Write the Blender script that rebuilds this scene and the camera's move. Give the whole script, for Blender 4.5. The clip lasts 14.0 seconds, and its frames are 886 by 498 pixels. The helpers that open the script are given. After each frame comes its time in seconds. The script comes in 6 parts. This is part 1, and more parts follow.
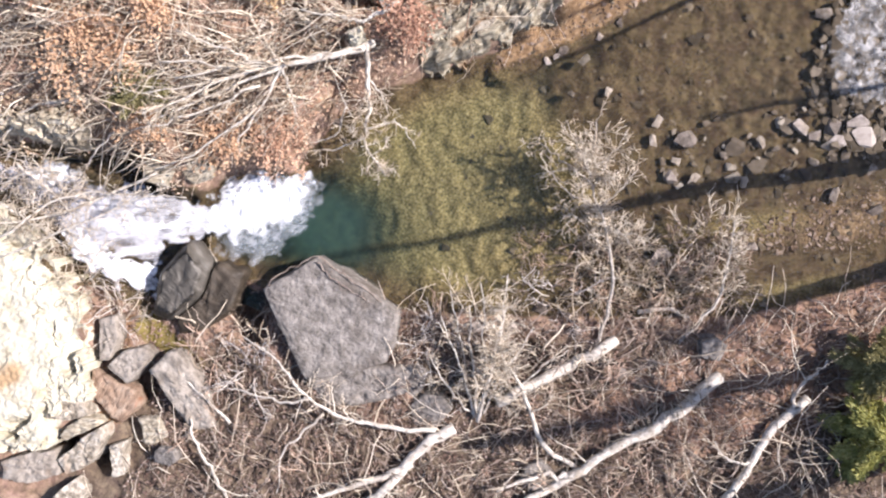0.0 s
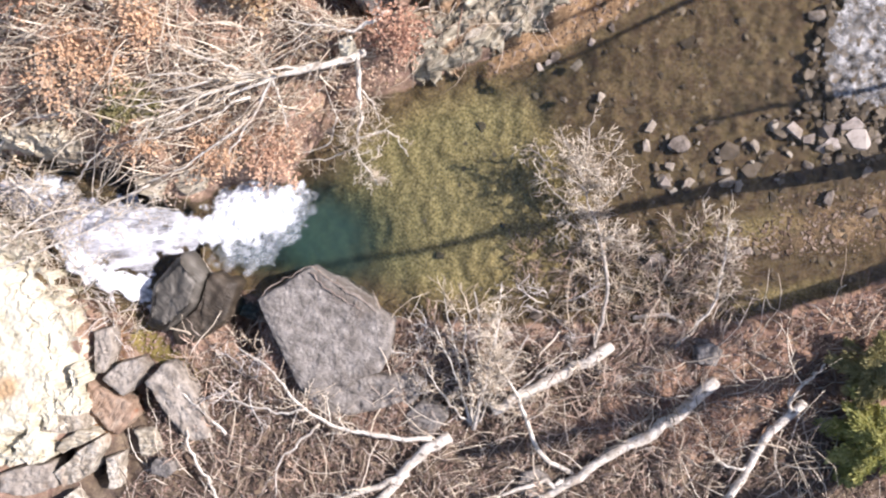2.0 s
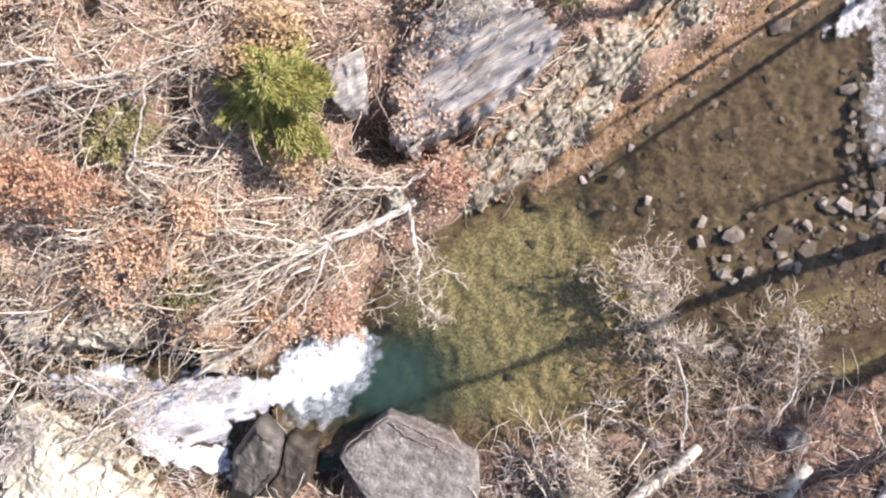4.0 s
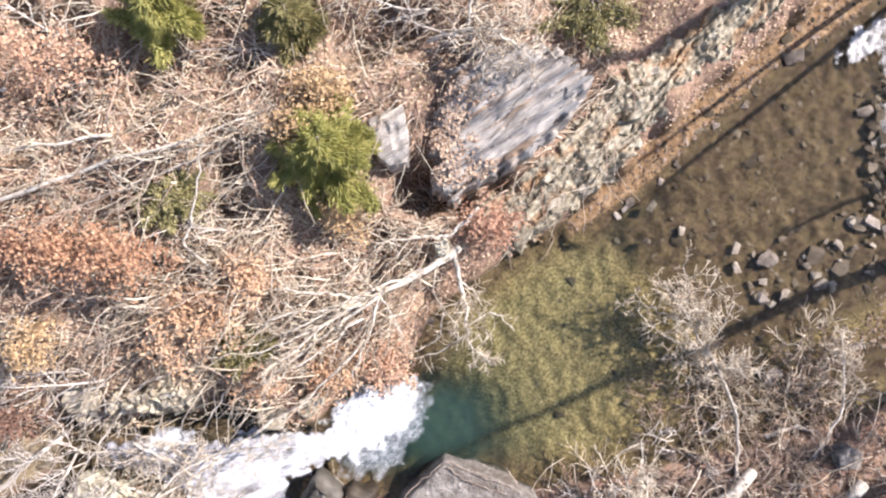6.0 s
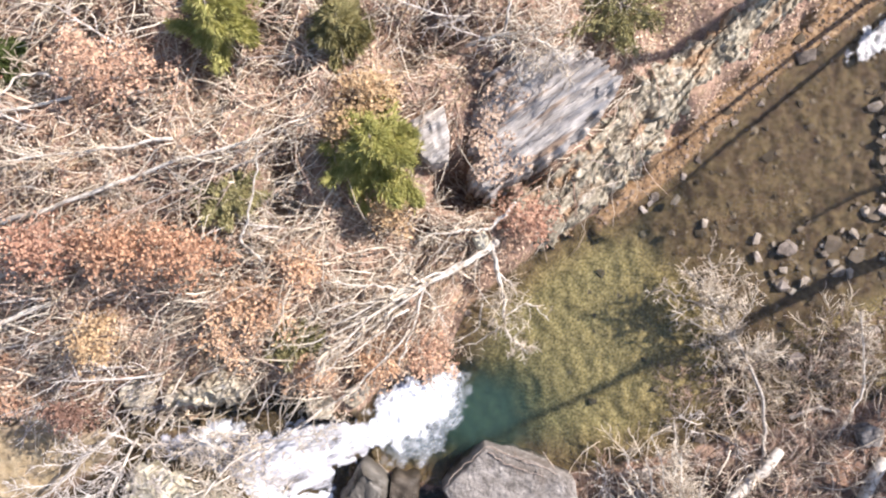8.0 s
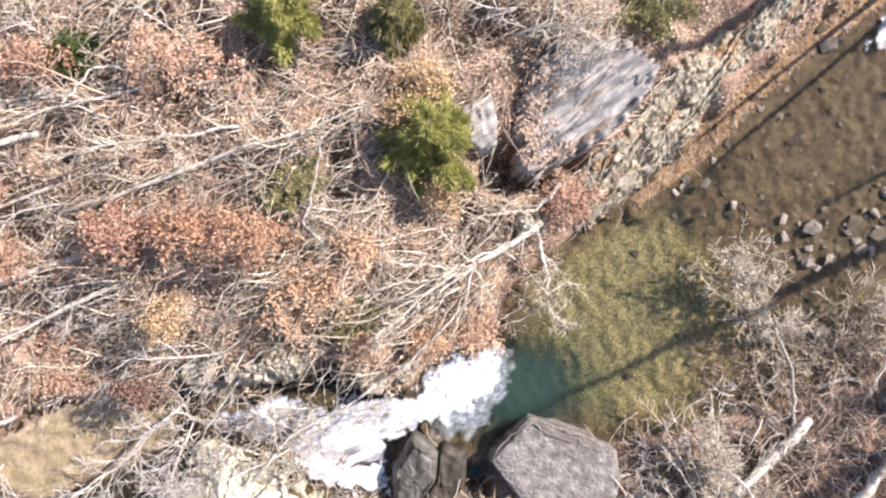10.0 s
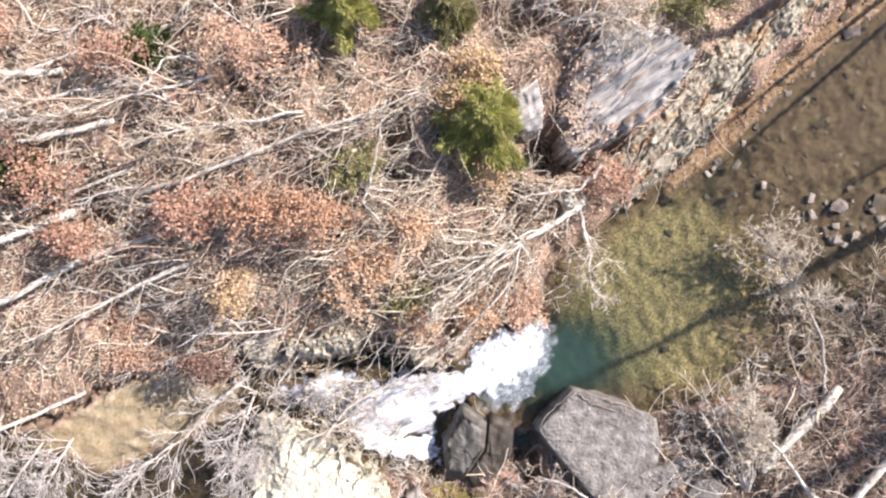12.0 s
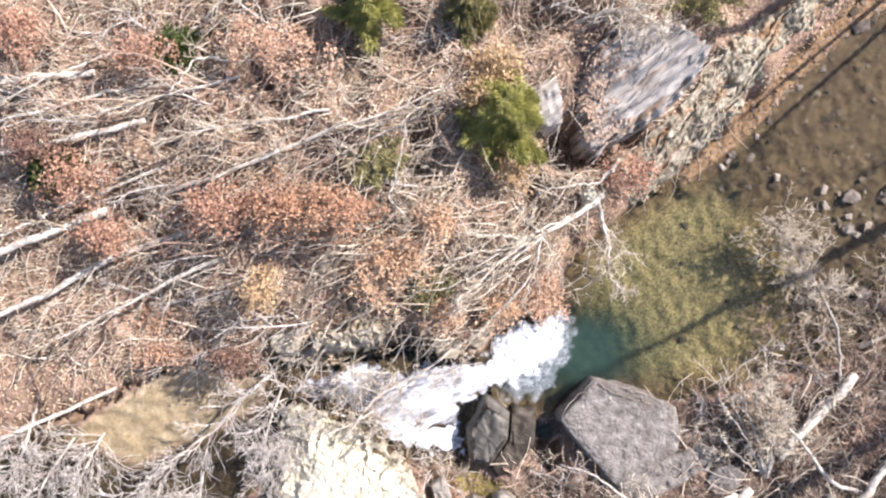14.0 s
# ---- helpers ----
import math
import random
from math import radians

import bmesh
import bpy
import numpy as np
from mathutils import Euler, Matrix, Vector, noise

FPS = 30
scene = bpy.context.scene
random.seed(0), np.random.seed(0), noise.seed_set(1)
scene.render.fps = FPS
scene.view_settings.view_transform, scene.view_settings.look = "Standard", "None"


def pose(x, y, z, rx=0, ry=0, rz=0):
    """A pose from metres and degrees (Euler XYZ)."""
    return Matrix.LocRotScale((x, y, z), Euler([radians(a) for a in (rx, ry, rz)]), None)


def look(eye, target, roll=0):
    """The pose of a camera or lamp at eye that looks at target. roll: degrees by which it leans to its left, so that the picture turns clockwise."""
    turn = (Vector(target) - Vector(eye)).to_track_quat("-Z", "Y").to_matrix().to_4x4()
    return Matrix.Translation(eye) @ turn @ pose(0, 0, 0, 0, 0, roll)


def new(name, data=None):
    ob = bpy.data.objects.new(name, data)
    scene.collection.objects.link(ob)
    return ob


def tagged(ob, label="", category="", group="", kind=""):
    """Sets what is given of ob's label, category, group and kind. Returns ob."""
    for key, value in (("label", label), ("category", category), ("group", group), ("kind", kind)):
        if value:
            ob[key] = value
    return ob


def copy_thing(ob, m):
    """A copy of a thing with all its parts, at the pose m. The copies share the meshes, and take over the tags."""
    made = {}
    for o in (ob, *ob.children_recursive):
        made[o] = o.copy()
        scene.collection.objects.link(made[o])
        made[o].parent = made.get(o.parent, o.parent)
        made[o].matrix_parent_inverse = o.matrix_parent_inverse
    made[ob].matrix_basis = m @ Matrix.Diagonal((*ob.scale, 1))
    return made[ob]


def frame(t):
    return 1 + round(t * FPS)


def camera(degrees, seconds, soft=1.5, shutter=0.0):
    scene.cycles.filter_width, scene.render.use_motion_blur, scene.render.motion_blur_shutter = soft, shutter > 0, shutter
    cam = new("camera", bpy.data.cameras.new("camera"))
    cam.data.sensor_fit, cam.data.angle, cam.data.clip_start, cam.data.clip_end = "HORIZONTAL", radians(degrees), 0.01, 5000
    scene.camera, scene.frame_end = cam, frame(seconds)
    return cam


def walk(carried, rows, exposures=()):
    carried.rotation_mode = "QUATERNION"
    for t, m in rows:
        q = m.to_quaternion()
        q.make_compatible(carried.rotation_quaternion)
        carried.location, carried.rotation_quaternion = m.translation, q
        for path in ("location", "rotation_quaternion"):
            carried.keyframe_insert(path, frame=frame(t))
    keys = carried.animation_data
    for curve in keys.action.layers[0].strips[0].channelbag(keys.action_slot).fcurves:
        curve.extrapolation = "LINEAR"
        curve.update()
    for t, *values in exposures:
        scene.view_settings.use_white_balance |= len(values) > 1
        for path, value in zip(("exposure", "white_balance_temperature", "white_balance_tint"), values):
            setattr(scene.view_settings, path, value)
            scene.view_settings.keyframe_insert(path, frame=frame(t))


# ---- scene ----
cam = camera(62.0, 14.0, soft=2.2)
PATH = [
    (0, pose(8.449, -2.393, 21.922, -2.078, 1.274, 18.734)),
    (0.5, pose(8.499, -2.272, 21.918, -2.178, 1.429, 18.574)),
    (1, pose(8.530, -2.115, 21.891, -2.368, 1.506, 18.387)),
    (1.5, pose(8.585, -2.015, 21.865, -2.398, 1.507, 18.197)),
    (2, pose(8.554, -1.964, 21.853, -2.462, 1.407, 18.029)),
    (2.5, pose(8.621, -1.943, 21.841, -2.370, 1.444, 17.788)),
    (3, pose(8.601, -1.828, 21.822, -2.476, 1.402, 17.636)),
    (3.3, pose(8.500, -1.720, 21.810, -2.490, 1.350, 17.400)),
    (3.5, pose(7.850, -1.115, 21.750, -2.513, 1.073, 15.624)),
    (4, pose(5.836, 0.812, 21.656, -1.361, 0.692, 9.408)),
    (4.2, pose(5.369, 1.345, 21.656, -1.284, 0.465, 8.042)),
    (6.5, pose(4.274, 0.554, 22.394, 2.453, 0.310, 5.236)),
    (7, pose(3.940, 0.396, 22.652, 2.642, 0.308, 4.812)),
    (7.5, pose(3.620, 0.180, 22.906, 2.893, 0.174, 4.587)),
    (8, pose(3.281, -0.002, 23.183, 2.976, 0.053, 4.417)),
    (10.5, pose(1.328, -0.957, 24.534, 2.964, -0.456, 3.595)),
    (11, pose(0.975, -1.207, 24.833, 3.078, -0.362, 3.457)),
    (11.5, pose(0.642, -1.405, 25.129, 3.130, -0.256, 3.309)),
    (12, pose(0.258, -1.678, 25.409, 3.319, -0.305, 3.149)),
    (12.5, pose(-0.120, -1.851, 25.678, 3.367, -0.347, 2.975)),
    (13, pose(-0.307, -1.932, 25.839, 3.415, -0.242, 2.763)),
    (13.5, pose(-0.396, -2.003, 25.887, 3.541, -0.260, 2.612)),
    (14, pose(-0.410, -2.054, 25.910, 3.596, -0.155, 2.496)),
]
walk(cam, PATH, [(0, 1.0, 6250, 19), (3, 1.02, 6250, 19), (7, 1.17, 6350, 17), (14, 1.17, 6250, 17)])
# ---- light ----
SUN_AZ, SUN_EL = radians(31), radians(40)      # towards the sun: angle from +x to +y, height
world = bpy.data.worlds.new("sky")
scene.world = world
world.use_nodes = True
_wn = world.node_tree.nodes
_sky = _wn.new("ShaderNodeTexSky")
_sky.sky_type, _sky.sun_disc = "NISHITA", False
_sky.sun_elevation, _sky.sun_rotation = SUN_EL, radians(90) - SUN_AZ
world.node_tree.links.new(_sky.outputs[0], _wn["Background"].inputs[0])
_wn["Background"].inputs[1].default_value = 0.092
sun_data = bpy.data.lights.new("sun", "SUN")
sun_data.energy, sun_data.angle, sun_data.color = 4.4, radians(0.6), (1.0, 0.95, 0.87)
sun = new("sun", sun_data)
sun.matrix_world = look((40 * math.cos(SUN_AZ), 40 * math.sin(SUN_AZ), 40 * math.tan(SUN_EL)), (0, 0, 0))


# ---- materials ----
def material(name, colours, scale=3.0, detail=6.0, rough=0.85, bump=0.4, bump_scale=None, fine=None, spots=None, island=0.0, spec=0.3, random_ob=0.0, stretch=(1, 1, 1), bump_dist=0.05, rot=0.0):
    """Noise-mottled surface. colours: ramp stops (position, rgb). spots: (scale, threshold, rgb) of a second layer."""
    m = bpy.data.materials.new(name)
    m.use_nodes = True
    nt = m.node_tree
    n, l = nt.nodes, nt.links
    b = n["Principled BSDF"]
    b.inputs["Roughness"].default_value = rough
    b.inputs["Specular IOR Level"].default_value = spec
    tc = n.new("ShaderNodeTexCoord")
    mp = n.new("ShaderNodeMapping")
    mp.inputs["Scale"].default_value = stretch
    if rot:
        mp.vector_type = "TEXTURE"
        mp.inputs["Scale"].default_value = [1 / s for s in stretch]
        mp.inputs["Rotation"].default_value = (0, 0, radians(rot))
    l.new(tc.outputs["Object"], mp.inputs["Vector"])
    tex = n.new("ShaderNodeTexNoise")
    tex.inputs["Scale"].default_value, tex.inputs["Detail"].default_value, tex.inputs["Roughness"].default_value = scale, detail, 0.65
    l.new(mp.outputs[0], tex.inputs["Vector"])
    ramp = n.new("ShaderNodeValToRGB")
    while len(ramp.color_ramp.elements) < len(colours):
        ramp.color_ramp.elements.new(0.5)
    for e, (p, c) in zip(ramp.color_ramp.elements, colours):
        e.position, e.color = p, (*c, 1)
    fac = tex.outputs["Fac"]
    if island or random_ob:
        src = n.new("ShaderNodeNewGeometry").outputs["Random Per Island"] if island else n.new("ShaderNodeObjectInfo").outputs["Random"]
        mul = n.new("ShaderNodeMath")
        mul.operation = "MULTIPLY_ADD"
        l.new(src, mul.inputs[0])
        mul.inputs[1].default_value = island or random_ob
        mul.inputs[2].default_value = -0.5 * (island or random_ob)
        add = n.new("ShaderNodeMath")
        l.new(fac, add.inputs[0])
        l.new(mul.outputs[0], add.inputs[1])
        fac = add.outputs[0]
    l.new(fac, ramp.inputs["Fac"])
    col = ramp.outputs["Color"]
    if spots:
        for sc, thr, c in spots:
            t2 = n.new("ShaderNodeTexNoise")
            t2.inputs["Scale"].default_value, t2.inputs["Detail"].default_value = sc, 5.0
            l.new(mp.outputs[0], t2.inputs["Vector"])
            r2 = n.new("ShaderNodeValToRGB")
            r2.color_ramp.elements[0].position, r2.color_ramp.elements[1].position = thr, thr + 0.12
            l.new(t2.outputs["Fac"], r2.inputs["Fac"])
            mx = n.new("ShaderNodeMixRGB")
            l.new(r2.outputs["Color"], mx.inputs["Fac"])
            l.new(col, mx.inputs[1])
            mx.inputs[2].default_value = (*c, 1)
            col = mx.outputs[0]
    l.new(col, b.inputs["Base Color"])
    if bump:
        t3 = n.new("ShaderNodeTexNoise")
        t3.inputs["Scale"].default_value, t3.inputs["Detail"].default_value = bump_scale or scale * 4, 8.0
        l.new(mp.outputs[0], t3.inputs["Vector"])
        bp = n.new("ShaderNodeBump")
        bp.inputs["Strength"].default_value, bp.inputs["Distance"].default_value = bump, bump_dist
        l.new(t3.outputs["Fac"], bp.inputs["Height"])
        l.new(bp.outputs[0], b.inputs["Normal"])
    return m


# ---- plan of the creek ----
LEFT_BANK = [(3.3, -2.6), (4.05, -0.55), (5.2, 0.6), (6.4, 1.6), (8.0, 2.8), (9.5, 4.4), (11.75, 6.8), (13.8, 8.8), (22, 17)]
RIGHT_BANK = [(30, 7.5), (20.7, -0.1), (17.4, -2.3), (16.3, -2.7), (13.1, -3.8), (10.7, -4.6), (7.8, -5.4), (3.3, -6.2), (1.2, -5.6), (0.5, -5.2), (0.6, -4.5), (1.5, -3.3)]
POOL = LEFT_BANK + RIGHT_BANK
UPPER = [(-22, -11), (-16, -8.3), (-11.2, -6.0), (-9.0, -4.6), (-7.4, -5.2), (-5.8, -4.9), (-4, -4.7), (-2.4, -4.3), (-0.8, -4.4),
         (1.0, -4.4), (0.9, -5.3), (0.4, -7.4), (-1.6, -7.1), (-2.6, -6.6), (-4.2, -5.8), (-5.6, -5.7), (-5.5, -8.2), (-7, -9.6), (-9, -12), (-14, -15), (-24, -18)]
CLIFF = [(-5.5, -6.0), (-4.3, -6.1), (-2.6, -6.9), (-1.6, -7.5), (-0.6, -8.9), (0.15, -10.7), (-0.6, -12.1), (-1.8, -12.9), (-4.5, -12.8), (-5.6, -10.5), (-5.4, -8.2)]


def inside_distance(poly, x, y):
    """Distance to a polygon's outline, positive inside."""
    best = np.full(x.shape, 1e9)
    odd = np.zeros(x.shape, bool)
    for (ax, ay), (bx, by) in zip(poly, poly[1:] + poly[:1]):
        dx, dy = bx - ax, by - ay
        s = np.clip(((x - ax) * dx + (y - ay) * dy) / (dx * dx + dy * dy), 0, 1)
        best = np.minimum(best, np.hypot(x - ax - s * dx, y - ay - s * dy))
        if dy:
            odd ^= ((ay > y) != (by > y)) & (x < dx * (y - ay) / dy + ax)
    return np.where(odd, best, -best)


def wobble(x, y, size, seed):
    """Cheap smooth noise of about -1 to 1."""
    g = np.random.RandomState(seed)
    out = np.zeros(np.shape(x))
    for k in range(7):
        a, f, p = g.uniform(0, 2 * np.pi), g.uniform(0.6, 1.7) / size, g.uniform(0, 2 * np.pi)
        out = out + np.sin((x * np.cos(a) + y * np.sin(a)) * f * 2 * np.pi + p + 1.3 * np.sin((y * np.cos(a) - x * np.sin(a)) * f * 4.1 + p))
    return out / 3.2


def smooth(a, b, v):
    s = np.clip((v - a) / (b - a), 0, 1)
    return s * s * (3 - 2 * s)


def ground_height(x, y):
    x, y = np.asarray(x, float), np.asarray(y, float)
    p, u, c = inside_distance(POOL, x, y), inside_distance(UPPER, x, y), inside_distance(CLIFF, x, y)
    p = p + 0.18 * wobble(x, y, 1.7, 3)
    u = u + 0.15 * wobble(x, y, 1.5, 4)
    d = -np.maximum(p, u)                                   # distance from the water
    # which bank: above or below the line through the creek
    line = np.where(x > 3, y - (0.5 * (x - 3) - 4.3), np.where(x > -5, y + 4.9, y + 6.6 - 0.55 * (x + 5)))
    north = smooth(-1.2, 1.2, line)
    dn = np.maximum(d, 0)
    hill = 0.95 * (1 - np.exp(-dn / 0.25)) + 0.46 * np.minimum(dn, 7) + 0.1 * np.maximum(dn - 7, 0) * np.exp(-dn / 120) + 0.22 * wobble(x, y, 4.2, 5) * np.minimum(dn, 1)
    flat = 0.22 * (1 - np.exp(-dn / 0.2)) + 0.11 * np.minimum(dn, 12) + 0.12 * wobble(x, y, 2.6, 6) * np.minimum(dn, 1)
    land = flat + (hill - flat) * north
    land = land + 0.05 * wobble(x, y, 0.7, 7) + 0.03 * wobble(x, y, 0.33, 8)
    rock = 0.95 + 0.05 * wobble(x, y, 1.3, 9) + 0.22 * wobble(x, y, 3.1, 11)
    land = land + (np.maximum(rock, land) - land) * smooth(-0.25, 0.15, c + 0.15 * wobble(x, y, 0.8, 10))
    # random pits added to the hillside so that dark shade gathers in them
    g = np.random.RandomState(29)
    for _ in range(46):
        hx, hy, r = g.uniform(-15, 3), g.uniform(-3.2, 8.5), g.uniform(0.3, 0.68)
        land = land - 1.5 * r * north * np.exp(-(((x - hx) ** 2 + (y - hy) ** 2) / r ** 2) ** 1.5)
    # hollows under the ledges and between rocks, and pits added for patches of shade
    for hx, hy, r, depth in ((3.35, 2.95, 0.75, 1.7), (4.5, 2.75, 0.5, 1.1), (-1.5, -3.8, 0.7, 1.8), (-0.75, -3.85, 0.5, 1.4), (-5.9, -4.4, 0.5, 0.7), (5.6, 3.3, 0.35, 0.5), (-2.3, 1.0, 0.6, 0.9), (-5.6, 3.9, 0.8, 0.9), (-7.8, 4.3, 0.5, 0.6), (-7.0, -4.9, 0.5, 0.5), (2.4, 0.2, 0.4, 0.5), (3.3, -6.8, 0.7, 1.5), (3.6, -7.7, 0.5, 0.9), (1.2, -9.8, 0.5, 0.9), (-0.5, -12.3, 0.4, 0.8), (0.7, -12.4, 0.35, 0.8), (11.5, -5.6, 0.5, 0.6), (9.4, -7.3, 0.5, 0.6)):
        land = land - depth * np.exp(-(((x - hx) ** 2 + (y - hy) ** 2) / r ** 2) ** 1.5)
    # beds
    deep = np.exp(-(((x - 4.7) / 1.8) ** 2 + ((y + 3.7) / 1.3) ** 2))
    deep = np.maximum(deep, 0.75 * np.exp(-(((x - 2.9) / 1.1) ** 2 + ((y + 4.9) / 0.6) ** 2)))
    shoal = smooth(8.5, 12, x + 0.4 * wobble(x, y, 2, 12))
    bed = -np.minimum(np.maximum(p, 0) * 0.5, 0.62 - 0.42 * shoal) - 1.1 * deep * smooth(0, 0.5, p) + 0.05 * wobble(x, y, 0.9, 13) * (p > 0.1) + 0.03 * wobble(x, y, 0.4, 14)
    upbed = 0.72 - 0.25 * smooth(0, 0.8, u) + 0.05 * wobble(x, y, 0.8, 15) - 0.9 * smooth(-2.6, 1.0, x)
    z = np.where(p > 0, np.minimum(bed, 0.02 + 0 * bed), land)
    z = np.where((u > 0) & (p <= 0), np.minimum(upbed, land + 5), z)
    # gravel bar in the lower reach
    bar = np.exp(-(((x - 18.8) * 0.87 + (y - 0.9) * 0.5) / 2.3) ** 2 - (((y - 0.9) * 0.87 - (x - 18.8) * 0.5) / 0.75) ** 2)
    strip = inside_distance([(8.2, 2.3), (8.1, 2.85), (9.5, 4.4), (11.75, 6.8), (13.8, 8.8), (17, 12), (18, 11.5), (15.2, 9.0), (13.8, 8.0), (11.8, 5.9), (10.2, 4.1)], x, y)
    z = np.where(p > 0, np.maximum(z, np.where(bar > 0.03, -0.25 + 0.36 * bar, -9.0)), z)
    z = np.where(strip > -0.4, np.maximum(z, -0.06 + 0.1 * smooth(-0.3, 0.3, strip) + 0.02 * wobble(x, y, 0.5, 16)), z)
    return z


def height(x, y):
    return float(ground_height(np.array([x]), np.array([y]))[0])


def axis(a, b, step, far):
    """Grid lines, close together from a to b and ever wider out to far."""
    mid = list(np.arange(a, b + 1e-6, step))
    lo, hi, s = [a], [b], step
    while hi[-1] < far:
        s *= 1.35
        hi.append(hi[-1] + s)
        lo.append(lo[-1] - s)
    return np.array(lo[:0:-1] + mid + hi[1:])


def sheet(name, gx, gy, z, mat, keep=None):
    """A grid mesh over gx, gy with heights z; keep: which vertices' faces stay."""
    nx, ny = len(gx), len(gy)
    X, Y = np.meshgrid(gx, gy)
    co = np.stack([X, Y, z], -1).reshape(-1, 3)
    i = np.arange(nx * ny).reshape(ny, nx)
    q = np.stack([i[:-1, :-1], i[:-1, 1:], i[1:, 1:], i[1:, :-1]], -1).reshape(-1, 4)
    if keep is not None:
        q = q[keep.reshape(-1)[q].any(1)]
        used = np.unique(q)
        remap = np.full(nx * ny, -1)
        remap[used] = np.arange(len(used))
        co, q = co[used], remap[q]
    me = bpy.data.meshes.new(name)
    me.from_pydata(co.tolist(), [], q.tolist())
    me.polygons.foreach_set("use_smooth", np.ones(len(q), bool))
    if mat:
        me.materials.append(mat)
    return new(name, me)


BARK_PALE = material("pale_bark", [(0.3, (0.34, 0.29, 0.235)), (0.5, (0.57, 0.515, 0.44)), (0.7, (0.73, 0.685, 0.61))], scale=7, bump=0.5, bump_scale=40, stretch=(1, 1, 1), spots=[(1.5, 0.56, (0.36, 0.30, 0.235)), (5, 0.58, (0.18, 0.15, 0.12))], rough=0.8)
BARK_GREY = material("grey_bark", [(0.3, (0.20, 0.17, 0.14)), (0.55, (0.42, 0.37, 0.32)), (0.75, (0.60, 0.55, 0.48))], scale=9, bump=0.5, bump_scale=50, rough=0.9)
TWIG = material("pale_twig", [(0.2, (0.33, 0.26, 0.19)), (0.5, (0.58, 0.49, 0.375)), (0.8, (0.77, 0.69, 0.57))], scale=2.5, bump=0, island=0.6, rough=0.8)
TWIG_SILVER = material("silvery_twig", [(0.2, (0.30, 0.255, 0.225)), (0.5, (0.54, 0.485, 0.435)), (0.8, (0.74, 0.69, 0.635))], scale=2.5, bump=0, island=0.5, rough=0.8)
TWIG_DARK = material("brown_twig", [(0.2, (0.12, 0.085, 0.065)), (0.5, (0.25, 0.186, 0.147)), (0.8, (0.42, 0.35, 0.29))], scale=2.5, bump=0, island=0.7, rough=0.85)
TWIG_WARM = material("reddish_twig", [(0.2, (0.26, 0.15, 0.10)), (0.5, (0.48, 0.34, 0.25)), (0.8, (0.66, 0.53, 0.43))], scale=2.5, bump=0, island=0.6, rough=0.85)


def leaf_material(name, a, b, c):
    """Leaves: mottled, and a part of the light shines through."""
    m = material(name, [(0.15, a), (0.5, b), (0.85, c)], scale=2.2, detail=5, bump=0, island=0.36, rough=0.75, spec=0.2)
    n, l = m.node_tree.nodes, m.node_tree.links
    b = n["Principled BSDF"]
    thin = n.new("ShaderNodeBsdfTranslucent")
    l.new(b.inputs["Base Color"].links[0].from_socket, thin.inputs["Color"])
    mix = n.new("ShaderNodeMixShader")
    mix.inputs["Fac"].default_value = 0.2
    l.new(b.outputs[0], mix.inputs[1])
    l.new(thin.outputs[0], mix.inputs[2])
    l.new(mix.outputs[0], n["Material Output"].inputs["Surface"])
    return m


LEAVES = {
    "orange": leaf_material("orange_leaves", (0.20, 0.095, 0.06), (0.49, 0.285, 0.175), (0.70, 0.485, 0.33)),
    "rust": leaf_material("rust_leaves", (0.19, 0.088, 0.06), (0.45, 0.26, 0.175), (0.68, 0.46, 0.335)),
    "salmon": leaf_material("salmon_leaves", (0.32, 0.175, 0.115), (0.60, 0.39, 0.265), (0.77, 0.58, 0.43)),
    "tan": leaf_material("tan_leaves", (0.34, 0.195, 0.11), (0.62, 0.41, 0.26), (0.78, 0.58, 0.41)),
    "gold": leaf_material("gold_leaves", (0.27, 0.165, 0.085), (0.51, 0.355, 0.20), (0.71, 0.545, 0.345)),
    # red-brown leaves, the colour deepened to carry the shade lying on them
    "dark": leaf_material("shade_deepened_red_leaves", (0.10, 0.055, 0.042), (0.23, 0.135, 0.098), (0.44, 0.29, 0.22)),
    "green": leaf_material("evergreen_needles", (0.20, 0.205, 0.065), (0.46, 0.445, 0.16), (0.70, 0.64, 0.31)),
    "holly": leaf_material("dark_green_leaves", (0.03, 0.045, 0.015), (0.09, 0.115, 0.035), (0.22, 0.24, 0.09)),
    "moss": leaf_material("moss_green_leaves", (0.16, 0.15, 0.07), (0.35, 0.315, 0.15), (0.54, 0.48, 0.27)),
}
LITTER = material("leaf_litter", [(0.05, (0.17, 0.10, 0.07)), (0.35, (0.44, 0.30, 0.21)), (0.6, (0.57, 0.425, 0.31)), (1.0, (0.67, 0.54, 0.42))], scale=0.9, detail=3, bump=0, island=0.7, rough=0.8, spec=0.2)
LITTER_TAN = material("tan_leaf_litter", [(0.05, (0.15, 0.10, 0.06)), (0.35, (0.40, 0.29, 0.18)), (0.6, (0.56, 0.445, 0.30)), (1.0, (0.70, 0.59, 0.445))], scale=0.9, detail=3, bump=0, island=0.7, rough=0.8, spec=0.2)
LITTER_GREY = material("old_leaf_litter", [(0.05, (0.055, 0.036, 0.029)), (0.35, (0.165, 0.102, 0.078)), (0.6, (0.29, 0.195, 0.152)), (0.95, (0.44, 0.355, 0.30))], scale=0.9, detail=3, bump=0, island=0.75, rough=0.8, spec=0.2)
